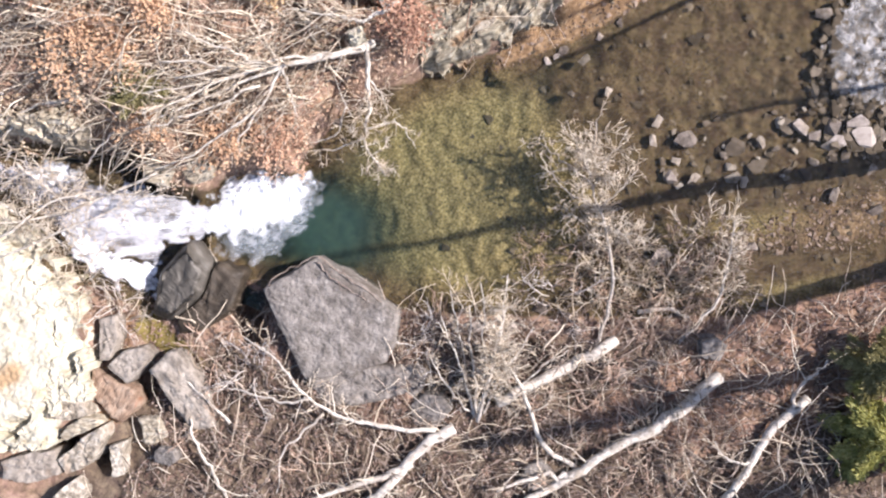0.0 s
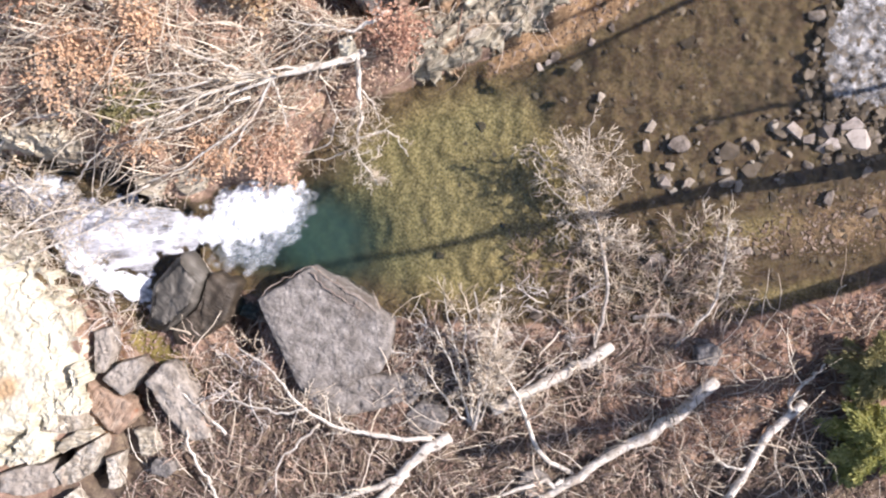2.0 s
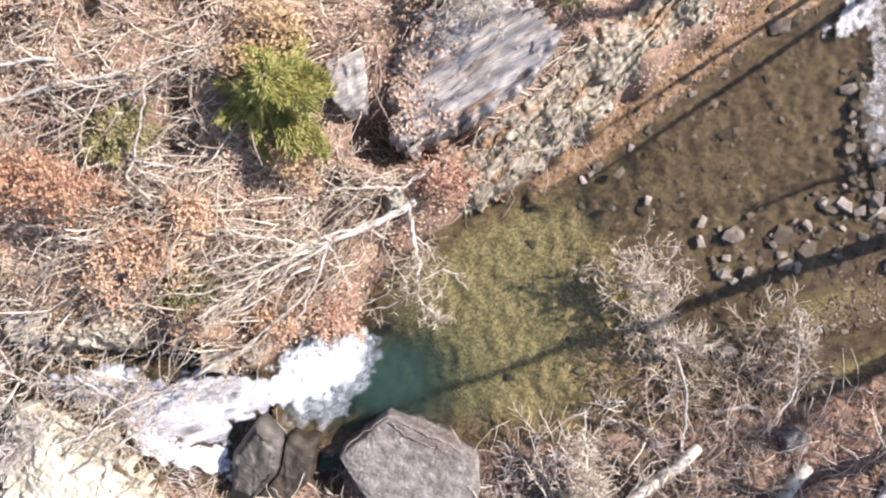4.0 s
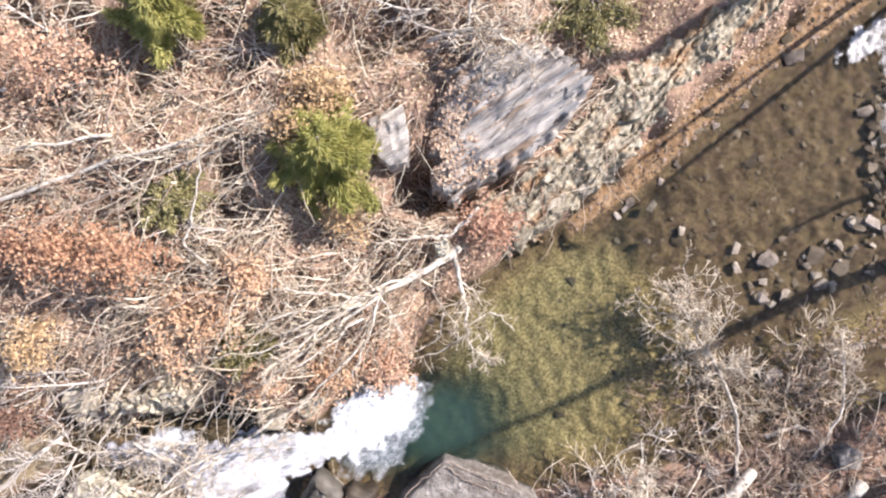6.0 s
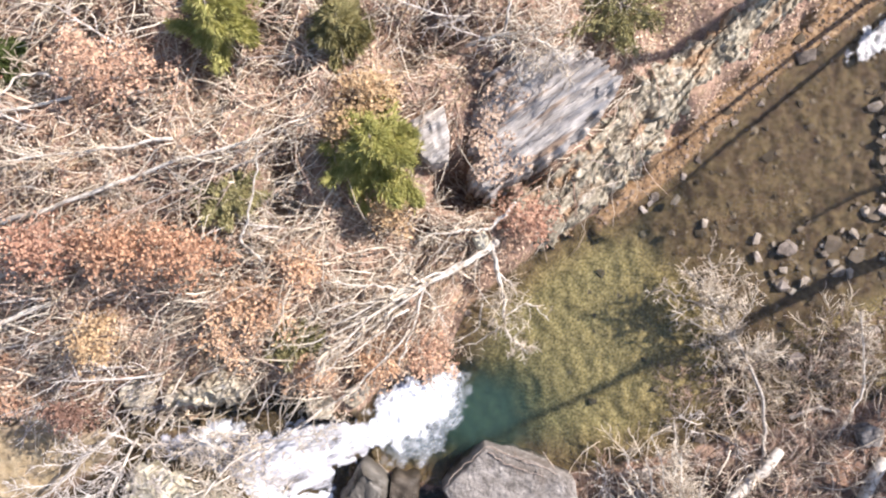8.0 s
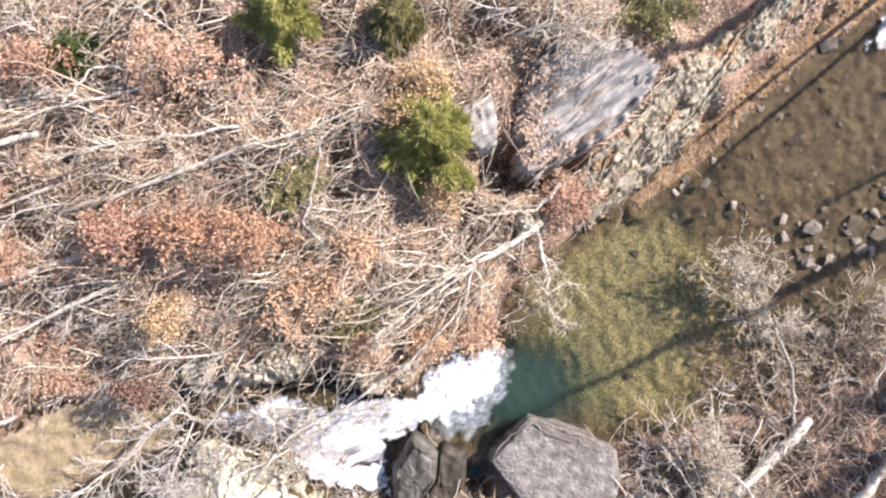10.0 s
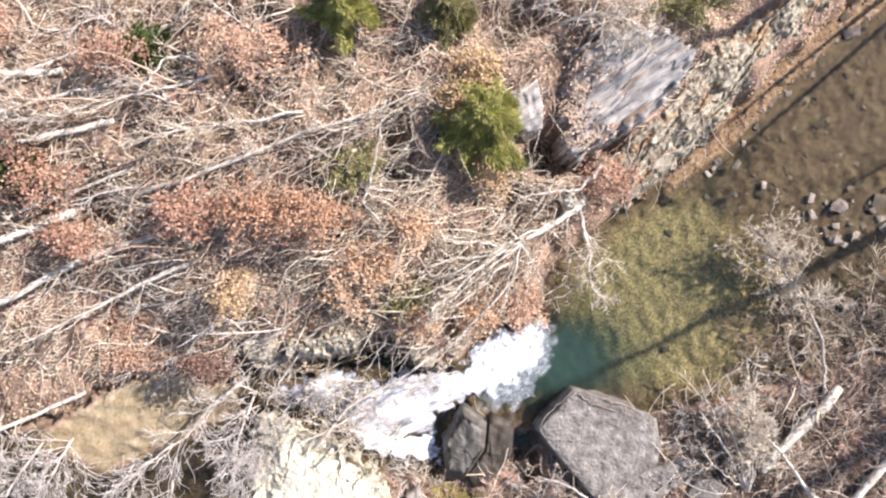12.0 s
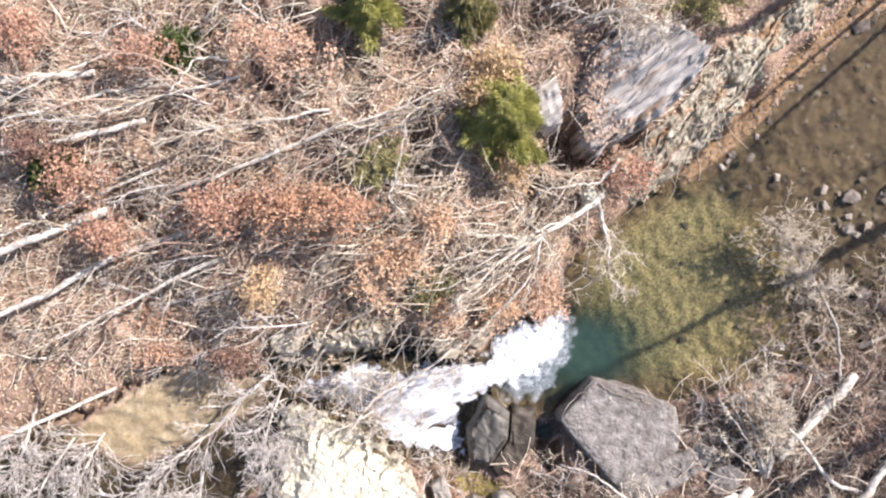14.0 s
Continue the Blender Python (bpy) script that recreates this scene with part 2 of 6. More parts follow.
ROCK_GREY = material("grey_boulder_rock", [(0.32, (0.095, 0.082, 0.070)), (0.5, (0.205, 0.182, 0.160)), (0.70, (0.34, 0.308, 0.275))], scale=3.4, detail=15, bump=1.0, bump_scale=9, bump_dist=0.08, spots=[(0.7, 0.53, (0.135, 0.113, 0.094)), (2.2, 0.6, (0.29, 0.262, 0.23)), (6.5, 0.64, (0.41, 0.38, 0.345)), (9.0, 0.66, (0.08, 0.068, 0.058))])
ROCK_SLATE = material("pale_grey_slab_rock", [(0.32, (0.15, 0.125, 0.10)), (0.5, (0.295, 0.255, 0.212)), (0.70, (0.43, 0.385, 0.33))], scale=3.0, detail=15, bump=1.0, bump_scale=8, bump_dist=0.09, spots=[(1.1, 0.56, (0.22, 0.155, 0.105)), (5.0, 0.63, (0.10, 0.085, 0.07))])
ROCK_RUST = material("rust_stained_rock", [(0.3, (0.15, 0.09, 0.058)), (0.5, (0.31, 0.215, 0.15)), (0.72, (0.46, 0.365, 0.28))], scale=2.2, detail=14, bump=1.0, bump_scale=7, bump_dist=0.09, stretch=(0.7, 1.8, 1), rot=70, spots=[(1.3, 0.58, (0.30, 0.13, 0.07)), (5.0, 0.63, (0.10, 0.075, 0.055))])
ROCK_WET = material("wet_dark_rock", [(0.3, (0.04, 0.035, 0.028)), (0.55, (0.108, 0.096, 0.08)), (0.75, (0.22, 0.20, 0.17))], scale=1.8, detail=12, bump=0.8, bump_scale=7, rough=0.5, spec=0.4, stretch=(2.4, 0.7, 1), rot=60)
ROCK_BROWN = material("wet_brown_rock", [(0.3, (0.022, 0.017, 0.012)), (0.55, (0.062, 0.048, 0.034)), (0.75, (0.13, 0.105, 0.078))], scale=1.8, detail=12, bump=0.8, bump_scale=7, rough=0.55, stretch=(2.4, 0.7, 1), rot=60)
ROCK_PALE = material("pale_cream_rock", [(0.30, (0.22, 0.175, 0.11)), (0.40, (0.44, 0.395, 0.29)), (0.60, (0.58, 0.54, 0.43))], scale=2.6, detail=15, bump=0.6, bump_scale=6, bump_dist=0.06, spots=[(0.8, 0.64, (0.40, 0.27, 0.15)), (6, 0.66, (0.20, 0.17, 0.115))])
ROCK_LICHEN = material("lichened_ledge_rock", [(0.34, (0.10, 0.08, 0.058)), (0.47, (0.31, 0.265, 0.205)), (0.64, (0.60, 0.545, 0.46))], scale=3.2, detail=14, bump=1.0, bump_scale=6, bump_dist=0.12, spots=[(1.6, 0.60, (0.26, 0.17, 0.10)), (4.5, 0.62, (0.11, 0.09, 0.065))])
ROCK_LEDGE = material("pale_lichened_ledge", [(0.34, (0.10, 0.078, 0.052)), (0.48, (0.275, 0.235, 0.168)), (0.66, (0.52, 0.475, 0.375))], scale=3.2, detail=15, bump=0.9, bump_scale=7, bump_dist=0.08, stretch=(0.8, 2.4, 1), rot=45, spots=[(0.9, 0.54, (0.29, 0.185, 0.105)), (2.6, 0.62, (0.12, 0.105, 0.066))])
ROCK_SLAB = material("striped_grey_slab", [(0.3, (0.22, 0.19, 0.165)), (0.5, (0.42, 0.38, 0.34)), (0.7, (0.62, 0.575, 0.53))], scale=1.5, detail=12, bump=1.0, bump_scale=3.4, bump_dist=0.16, stretch=(0.55, 4.2, 1), rot=40, spots=[(0.9, 0.57, (0.30, 0.21, 0.145)), (3.5, 0.66, (0.16, 0.13, 0.11))])
ROCK_TAN = material("tan_layered_rock", [(0.32, (0.13, 0.10, 0.068)), (0.46, (0.37, 0.315, 0.23)), (0.64, (0.60, 0.54, 0.43))], scale=2.4, detail=14, bump=1.0, bump_scale=6, bump_dist=0.12, stretch=(0.7, 2.2, 1), rot=25, spots=[(1.4, 0.61, (0.28, 0.165, 0.095)), (5, 0.64, (0.10, 0.08, 0.06))])
STONE = material("creek_stone", [(0.25, (0.10, 0.08, 0.064)), (0.5, (0.225, 0.185, 0.155)), (0.78, (0.40, 0.345, 0.30))], scale=4, bump=0.5, bump_scale=20, random_ob=0.5)
PEBBLE = material("river_pebbles", [(0.1, (0.062, 0.038, 0.024)), (0.45, (0.145, 0.096, 0.063)), (0.8, (0.27, 0.205, 0.16))], scale=3, bump=0, island=0.8)
SHINGLE = material("broken_creek_stones", [(0.1, (0.06, 0.045, 0.032)), (0.5, (0.155, 0.122, 0.092)), (0.9, (0.40, 0.35, 0.30))], scale=3, bump=0.4, bump_scale=14, island=0.9)
COBBLE = material("submerged_cobbles", [(0.1, (0.035, 0.026, 0.016)), (0.5, (0.085, 0.064, 0.040)), (0.9, (0.20, 0.16, 0.115))], scale=3, bump=0.4, bump_scale=14, island=0.7)


def ground_material():
    """Leaf mould with zones of rock, gravel, mud and creek bed, mixed by the mesh's own zone attributes."""
    m = bpy.data.materials.new("creek_ground")
    m.use_nodes = True
    n, l = m.node_tree.nodes, m.node_tree.links
    b = n["Principled BSDF"]
    b.inputs["Roughness"].default_value, b.inputs["Specular IOR Level"].default_value = 0.9, 0.2
    tc = n.new("ShaderNodeTexCoord")

    def noisy(scale, detail=8.0, stretch=None):
        t = n.new("ShaderNodeTexNoise")
        t.inputs["Scale"].default_value, t.inputs["Detail"].default_value, t.inputs["Roughness"].default_value = scale, detail, 0.7
        l.new(tc.outputs["Object"], t.inputs["Vector"])
        return t.outputs["Fac"]

    def colour(scale, stops):
        r = n.new("ShaderNodeValToRGB")
        while len(r.color_ramp.elements) < len(stops):
            r.color_ramp.elements.new(0.5)
        for e, (p, c) in zip(r.color_ramp.elements, stops):
            e.position, e.color = p, (*c, 1)
        l.new(noisy(scale), r.inputs["Fac"])
        return r.outputs["Color"]

    col = colour(3.2, [(0.3, (0.13, 0.08, 0.063)), (0.5, (0.28, 0.178, 0.136)), (0.7, (0.46, 0.325, 0.25))])
    edge = noisy(2.6, 6.0)
    zones = [
        ("mud", 2.6, [(0.3, (0.048, 0.034, 0.029)), (0.5, (0.13, 0.093, 0.075)), (0.72, (0.27, 0.205, 0.168))]),
        ("soil", 2.2, [(0.3, (0.11, 0.058, 0.040)), (0.5, (0.29, 0.17, 0.122)), (0.7, (0.47, 0.32, 0.24))]),
        ("pale", 1.6, [(0.3, (0.34, 0.29, 0.20)), (0.5, (0.62, 0.57, 0.44)), (0.7, (0.78, 0.74, 0.62))]),
        ("rust", 2.4, [(0.3, (0.15, 0.07, 0.035)), (0.5, (0.27, 0.15, 0.085)), (0.7, (0.42, 0.30, 0.20))]),
        ("moss", 4.0, [(0.3, (0.10, 0.075, 0.02)), (0.5, (0.20, 0.155, 0.045)), (0.7, (0.31, 0.25, 0.09))]),
        ("tanbed", 3.0, [(0.3, (0.27, 0.195, 0.125)), (0.5, (0.45, 0.345, 0.235)), (0.7, (0.62, 0.51, 0.38))]),
        ("bed", 5.5, [(0.34, (0.026, 0.017, 0.010)), (0.5, (0.062, 0.040, 0.024)), (0.68, (0.122, 0.082, 0.052))]),
        ("algae", 12.0, [(0.36, (0.085, 0.070, 0.032)), (0.5, (0.225, 0.176, 0.078)), (0.64, (0.44, 0.355, 0.185))]),
        ("gravel", 5.0, [(0.3, (0.12, 0.072, 0.040)), (0.5, (0.26, 0.163, 0.087)), (0.7, (0.44, 0.32, 0.20))]),
    ]
    for name, scale, stops in zones:
        at = n.new("ShaderNodeAttribute")
        at.attribute_name = name
        add = n.new("ShaderNodeMath")
        l.new(at.outputs["Fac"], add.inputs[0])
        l.new(edge, add.inputs[1])
        r = n.new("ShaderNodeMapRange")
        r.inputs["From Min"].default_value, r.inputs["From Max"].default_value = (0.36, 1.2) if name == "algae" else (0.86, 1.16)
        l.new(add.outputs[0], r.inputs["Value"])
        mx = n.new("ShaderNodeMixRGB")
        l.new(r.outputs[0], mx.inputs["Fac"])
        l.new(col, mx.inputs[1])
        l.new(colour(scale, stops), mx.inputs[2])
        col = mx.outputs[0]
    l.new(col, b.inputs["Base Color"])
    bp = n.new("ShaderNodeBump")
    bp.inputs["Strength"].default_value, bp.inputs["Distance"].default_value = 0.8, 0.07
    l.new(noisy(9.0, 9.0), bp.inputs["Height"])
    l.new(bp.outputs[0], b.inputs["Normal"])
    return m


def water_material(name, ripple, scale, tint_deep, milky=0.0):
    """Clear water: light passes through tinted by the depth under it, and the sky is mirrored at the surface."""
    m = bpy.data.materials.new(name)
    m.use_nodes = True
    n, l = m.node_tree.nodes, m.node_tree.links
    n.remove(n["Principled BSDF"])
    out = n["Material Output"]
    at = n.new("ShaderNodeAttribute")
    at.attribute_name = "depth"
    ramp = n.new("ShaderNodeValToRGB")
    ramp.color_ramp.elements[0].color = (0.95, 0.94, 0.90, 1)
    ramp.color_ramp.elements[1].color = (*tint_deep, 1)
    l.new(at.outputs["Fac"], ramp.inputs["Fac"])
    clear = n.new("ShaderNodeBsdfTransparent")
    l.new(ramp.outputs["Color"], clear.inputs["Color"])
    body = n.new("ShaderNodeBsdfDiffuse")
    body.inputs["Color"].default_value = (0.065, 0.125, 0.105, 1)
    mur = n.new("ShaderNodeMath")
    mur.operation = "MULTIPLY"
    l.new(at.outputs["Fac"], mur.inputs[0])
    mur.inputs[1].default_value = 0.3
    mix0 = n.new("ShaderNodeMixShader")
    l.new(mur.outputs[0], mix0.inputs["Fac"])
    l.new(clear.outputs[0], mix0.inputs[1])
    l.new(body.outputs[0], mix0.inputs[2])
    gl = n.new("ShaderNodeBsdfGlossy")
    gl.inputs["Roughness"].default_value = 0.08
    lw = n.new("ShaderNodeLayerWeight")
    fr = n.new("ShaderNodeMath")
    fr.operation = "POWER"
    l.new(lw.outputs["Facing"], fr.inputs[0])
    fr.inputs[1].default_value = 4.0
    fr2 = n.new("ShaderNodeMath")
    fr2.operation = "MULTIPLY_ADD"
    l.new(fr.outputs[0], fr2.inputs[0])
    fr2.inputs[1].default_value, fr2.inputs[2].default_value = 0.9, 0.025
    tex = n.new("ShaderNodeTexNoise")
    tex.inputs["Scale"].default_value, tex.inputs["Detail"].default_value = scale, 4.0
    tc = n.new("ShaderNodeTexCoord")
    l.new(tc.outputs["Object"], tex.inputs["Vector"])
    bp = n.new("ShaderNodeBump")
    bp.inputs["Strength"].default_value, bp.inputs["Distance"].default_value = ripple, 0.05
    l.new(tex.outputs["Fac"], bp.inputs["Height"])
    l.new(bp.outputs[0], gl.inputs["Normal"])
    mix1 = n.new("ShaderNodeMixShader")
    l.new(fr2.outputs[0], mix1.inputs["Fac"])
    l.new(mix0.outputs[0], mix1.inputs[1])
    l.new(gl.outputs[0], mix1.inputs[2])
    l.new(mix1.outputs[0], out.inputs["Surface"])
    return m


def foam_material(name, scale, low, high, tone=(0.90, 0.92, 0.94), flow=1.0, turn=26, thin=(0.50, 0.52, 0.60), detail=8.0, relief=0.3):
    """White water, torn open by noise and by the mesh's own cover attribute."""
    m = bpy.data.materials.new(name)
    m.use_nodes = True
    n, l = m.node_tree.nodes, m.node_tree.links
    b = n["Principled BSDF"]
    b.inputs["Roughness"].default_value = 0.5
    tc = n.new("ShaderNodeTexCoord")
    tex = n.new("ShaderNodeTexNoise")
    tex.inputs["Scale"].default_value, tex.inputs["Detail"].default_value, tex.inputs["Roughness"].default_value = scale, detail, 0.7
    mp = n.new("ShaderNodeMapping")
    mp.vector_type = "TEXTURE"
    mp.inputs["Scale"].default_value = (flow, 1, 1)
    mp.inputs["Rotation"].default_value = (0, 0, radians(turn))
    l.new(tc.outputs["Object"], mp.inputs["Vector"])
    l.new(mp.outputs[0], tex.inputs["Vector"])
    dense = n.new("ShaderNodeTexNoise")
    dense.inputs["Scale"].default_value, dense.inputs["Detail"].default_value, dense.inputs["Roughness"].default_value = scale * 1.7, 6.0, 0.65
    l.new(mp.outputs[0], dense.inputs["Vector"])
    shade = n.new("ShaderNodeValToRGB")
    shade.color_ramp.elements[0].position, shade.color_ramp.elements[1].position = 0.34, 0.56
    shade.color_ramp.elements[0].color, shade.color_ramp.elements[1].color = (*thin, 1), (*tone, 1)
    l.new(dense.outputs["Fac"], shade.inputs["Fac"])
    l.new(shade.outputs["Color"], b.inputs["Base Color"])
    fac = tex.outputs["Fac"]
    at = n.new("ShaderNodeAttribute")
    at.attribute_name = "cover"
    add = n.new("ShaderNodeMath")
    l.new(at.outputs["Fac"], add.inputs[0])
    l.new(fac, add.inputs[1])
    r = n.new("ShaderNodeMapRange")
    r.inputs["From Min"].default_value, r.inputs["From Max"].default_value = low, high
    l.new(add.outputs[0], r.inputs["Value"])
    l.new(r.outputs[0], b.inputs["Alpha"])
    bp = n.new("ShaderNodeBump")
    bp.inputs["Strength"].default_value, bp.inputs["Distance"].default_value = relief, 0.06
    l.new(tex.outputs["Fac"], bp.inputs["Height"])
    l.new(bp.outputs[0], b.inputs["Normal"])
    return m


GROUND = ground_material()
WATER = water_material("pool_water", 0.25, 3.0, (0.18, 0.37, 0.31))
WATER_FAST = water_material("running_water", 0.7, 6.0, (0.25, 0.42, 0.36))
FOAM = foam_material("white_foam", 4.0, 0.80, 1.42, thin=(0.80, 0.83, 0.86), relief=0.2)
SPRAY = foam_material("thin_spray", 2.5, 0.95, 1.6, (0.76, 0.76, 0.84))
VEIL = foam_material("water_veil", 2.6, 1.0, 1.6, (0.84, 0.84, 0.88), 5.0, 22, (0.34, 0.34, 0.38), detail=4.0)
STREAM = foam_material("streaming_foam", 3.0, 1.25, 1.6, flow=5.0, turn=24, thin=(0.55, 0.56, 0.62), detail=4.0)
STREAM_LOW = foam_material("streaming_foam_low", 3.0, 1.15, 1.5, flow=4.0, turn=-18, thin=(0.60, 0.61, 0.66), detail=4.0)
LACE = foam_material("lacy_foam", 5.0, 0.95, 1.95, (0.72, 0.75, 0.80), 1.6, 40, thin=(0.17, 0.21, 0.25), relief=0.9)
# besides foam, this grey stands in for sky mirrored on the broken water
RIFFLE = foam_material("riffle_foam_and_sky_sheen", 2.4, 0.95, 1.3, (0.46, 0.445, 0.43), thin=(0.13, 0.12, 0.115), relief=0.9)


# ---- builders ----
def zone_attr(ob, name, values):
    a = ob.data.attributes.new(name, "FLOAT", "POINT")
    a.data.foreach_set("value", np.asarray(values, np.float32).ravel())


def mesh_of(name, verts, faces, mat, shade=True):
    me = bpy.data.meshes.new(name)
    me.from_pydata(verts.tolist() if hasattr(verts, "tolist") else verts, [], faces.tolist() if hasattr(faces, "tolist") else faces)
    if shade:
        me.polygons.foreach_set("use_smooth", np.ones(len(me.polygons), bool))
    me.materials.append(mat)
    return me


def part(name, mesh, parent, label=""):
    ob = new(name, mesh)
    ob.parent = parent
    if name in ("twig_spray", "crown", "foliage"):
        tagged(ob, kind="stuff")
    if label:
        ob["label"] = label
    return ob


def empty(name, x, y, z, label, category, group=""):
    ob = new(name)
    ob.empty_display_size = 0.2
    ob.location = (x, y, z)
    return tagged(ob, label, category, group)


def tubes(lines, sides=4):
    """Vertices and faces of round rods: each line is (points, radii)."""
    V, Q, base = [], [], 0
    ang = np.arange(sides) * 2 * np.pi / sides
    for pts, rad in lines:
        p = np.asarray(pts, float)
        r = np.asarray(rad, float)
        t = np.gradient(p, axis=0)
        t /= np.linalg.norm(t, axis=1, keepdims=True) + 1e-9
        ref = np.where(np.abs(t[:, 2:3]) > 0.9, np.array([[1.0, 0, 0]]), np.array([[0, 0, 1.0]]))
        a = np.cross(t, ref)
        a /= np.linalg.norm(a, axis=1, keepdims=True) + 1e-9
        b = np.cross(t, a)
        ring = p[:, None] + r[:, None, None] * (np.cos(ang)[None, :, None] * a[:, None] + np.sin(ang)[None, :, None] * b[:, None])
        k = len(p)
        V.append(ring.reshape(-1, 3))
        i = base + np.arange(k * sides).reshape(k, sides)
        j = np.roll(i, -1, axis=1)
        Q.extend(np.stack([i[:-1], j[:-1], j[1:], i[1:]], -1).reshape(-1, 4).tolist())
        Q.append(i[0][::-1].tolist())
        Q.append(i[-1].tolist())
        base += k * sides
    return np.concatenate(V), Q


def bend(rng, p0, d, length, n, wander, lift=0.0):
    """A crooked line from p0 along d."""
    pts = [np.array(p0, float)]
    d = np.array(d, float)
    d /= np.linalg.norm(d)
    for _ in range(n):
        d = d + rng.normal(0, wander, 3) + np.array([0, 0, lift])
        d /= np.linalg.norm(d)
        pts.append(pts[-1] + d * length / n)
    return np.array(pts)


def twigs_on(rng, pts, r0, count, length, spread, depth, out, start=0.25, ahead=0.7, lift=0.05, thin=0.006):
    """Side branches along a line, and twigs on those."""
    seg = np.linalg.norm(np.diff(pts, axis=0), axis=1)
    cum = np.r_[0, np.cumsum(seg)]
    for _ in range(count):
        s = rng.uniform(start, 1.0)
        k = min(np.searchsorted(cum, s * cum[-1]) - 1, len(seg) - 1)
        k = max(k, 0)
        f = (s * cum[-1] - cum[k]) / max(seg[k], 1e-6)
        p = pts[k] + (pts[k + 1] - pts[k]) * f
        t = (pts[k + 1] - pts[k]) / max(seg[k], 1e-6)
        side = rng.normal(0, 1, 3) * np.array([1, 1, 0.55])
        side -= t * side.dot(t)
        side /= np.linalg.norm(side) + 1e-9
        d = t * ahead * rng.uniform(0.6, 1.4) + side * spread * rng.uniform(0.5, 1.3)
        ln = length * rng.uniform(0.45, 1.15) * (1.15 - 0.6 * s)
        r = max(r0 * 0.5 * (1.1 - 0.6 * s), thin)
        q = bend(rng, p, d, ln, 6 if depth else 5, 0.24, lift)
        out.append((q, np.linspace(r, thin * 0.7, len(q))))
        if depth:
            twigs_on(rng, q, r, max(3, count // 3) if depth == 1 else max(4, count // 2), ln * 0.55, spread, depth - 1, out, 0.2, ahead, lift, thin)


def curve_points(path, per=5, rng=None, shake=0.0):
    """A smooth line through the given points."""
    p = np.array(path, float)
    e = np.vstack([2 * p[0] - p[1], p, 2 * p[-1] - p[-2]])
    out = []
    for i in range(1, len(e) - 2):
        for s in np.linspace(0, 1, per, endpoint=False):
            a, b, c, d = e[i - 1], e[i], e[i + 1], e[i + 2]
            out.append(0.5 * (2 * b + (c - a) * s + (2 * a - 5 * b + 4 * c - d) * s * s + (3 * b - a - 3 * c + d) * s ** 3))
    out.append(p[-1])
    out = np.array(out)
    if rng is not None and shake:
        out[1:-1] += rng.normal(0, shake, out[1:-1].shape)
    return out


def bare_tree(name, path, r0, r1, label, category, seed, count=14, length=1.2, spread=0.8, depth=1, bark=None, twig=None, start=0.25, ahead=0.7, forks=(), group="", thin=0.010, lift=0.04):
    """A leafless leaning or fallen tree: trunk along path, forks (path, radius) and a crown of branches and twigs."""
    rng = np.random.RandomState(seed)
    bark, twig = bark or BARK_PALE, twig or TWIG
    x, y, z = path[0]
    top = empty(name, x, y, z, label, category, group)
    o = np.array([x, y, z])
    pts = curve_points(np.array(path) - o, 5, rng, r0 * 0.18 + (0.016 if r0 < 0.1 else 0.0))
    rr = np.linspace(r0, r1, len(pts)) * rng.uniform(0.9, 1.1, len(pts))
    d0, d1 = pts[1] - pts[0], pts[-1] - pts[-2]
    pts2 = np.vstack([pts[:1] - d0 / np.linalg.norm(d0) * r0 * 0.2, pts, pts[-1:] + d1 / np.linalg.norm(d1) * r1 * 0.3])
    rr2 = np.r_[rr[0] * 0.8, rr, rr[-1] * 0.7]
    part("trunk", mesh_of("trunk", *tubes([(pts2, rr2)], 9), bark), top)
    crown = []
    for fp, fr in forks:
        q = curve_points(np.array(fp) - o, 5, rng, fr * 0.2 + (0.026 if fr < 0.1 else 0.0))
        limb = part("limb", mesh_of("limb", *tubes([(q, np.linspace(fr, fr * 0.4, len(q)))], 7), bark), top)
        spray = []
        twigs_on(rng, q, fr, max(3, count // 4), length * 0.75, spread, depth, spray, 0.15, ahead, lift, thin)
        part("twig_spray", mesh_of("twig_spray", *tubes(spray, 3), twig), limb)
    if count:
        twigs_on(rng, pts, (r0 + r1) / 2, count, length, spread, depth, crown, start, ahead, lift, thin)
        part("crown", mesh_of("crown", *tubes(crown, 3), twig), top)
    return top


def shrub(name, label, seed, stems, h, reach, twig, category="shrub", twigs=6, thin=0.009, lean=(0, 0), r=0.016, depth=0, depth_len=0.5):
    """A leafless bush of arching stems round one base, at the origin."""
    rng = np.random.RandomState(seed)
    top = empty(name, 0, 0, 0, label, category)
    fine = []
    for k in range(stems):
        a = 2 * np.pi * (k + rng.uniform(-0.4, 0.4)) / stems
        d = np.array([np.cos(a) * reach + lean[0], np.sin(a) * reach + lean[1], h * rng.uniform(0.7, 1.2)])
        ln = np.linalg.norm(d) * rng.uniform(0.7, 1.15)
        q = bend(rng, (0.08 * np.cos(a), 0.08 * np.sin(a), -0.15), d, ln, 7, 0.2, -0.05)
        twigs_on(rng, q, r, twigs, ln * depth_len, 0.8, depth, fine, 0.25, 0.7, 0.03, thin)
        part("stem", mesh_of("stem", *tubes([(q, np.linspace(r, thin, len(q)))], 4), twig), top)
    part("crown", mesh_of("crown", *tubes(fine, 3), twig), top)
    return top


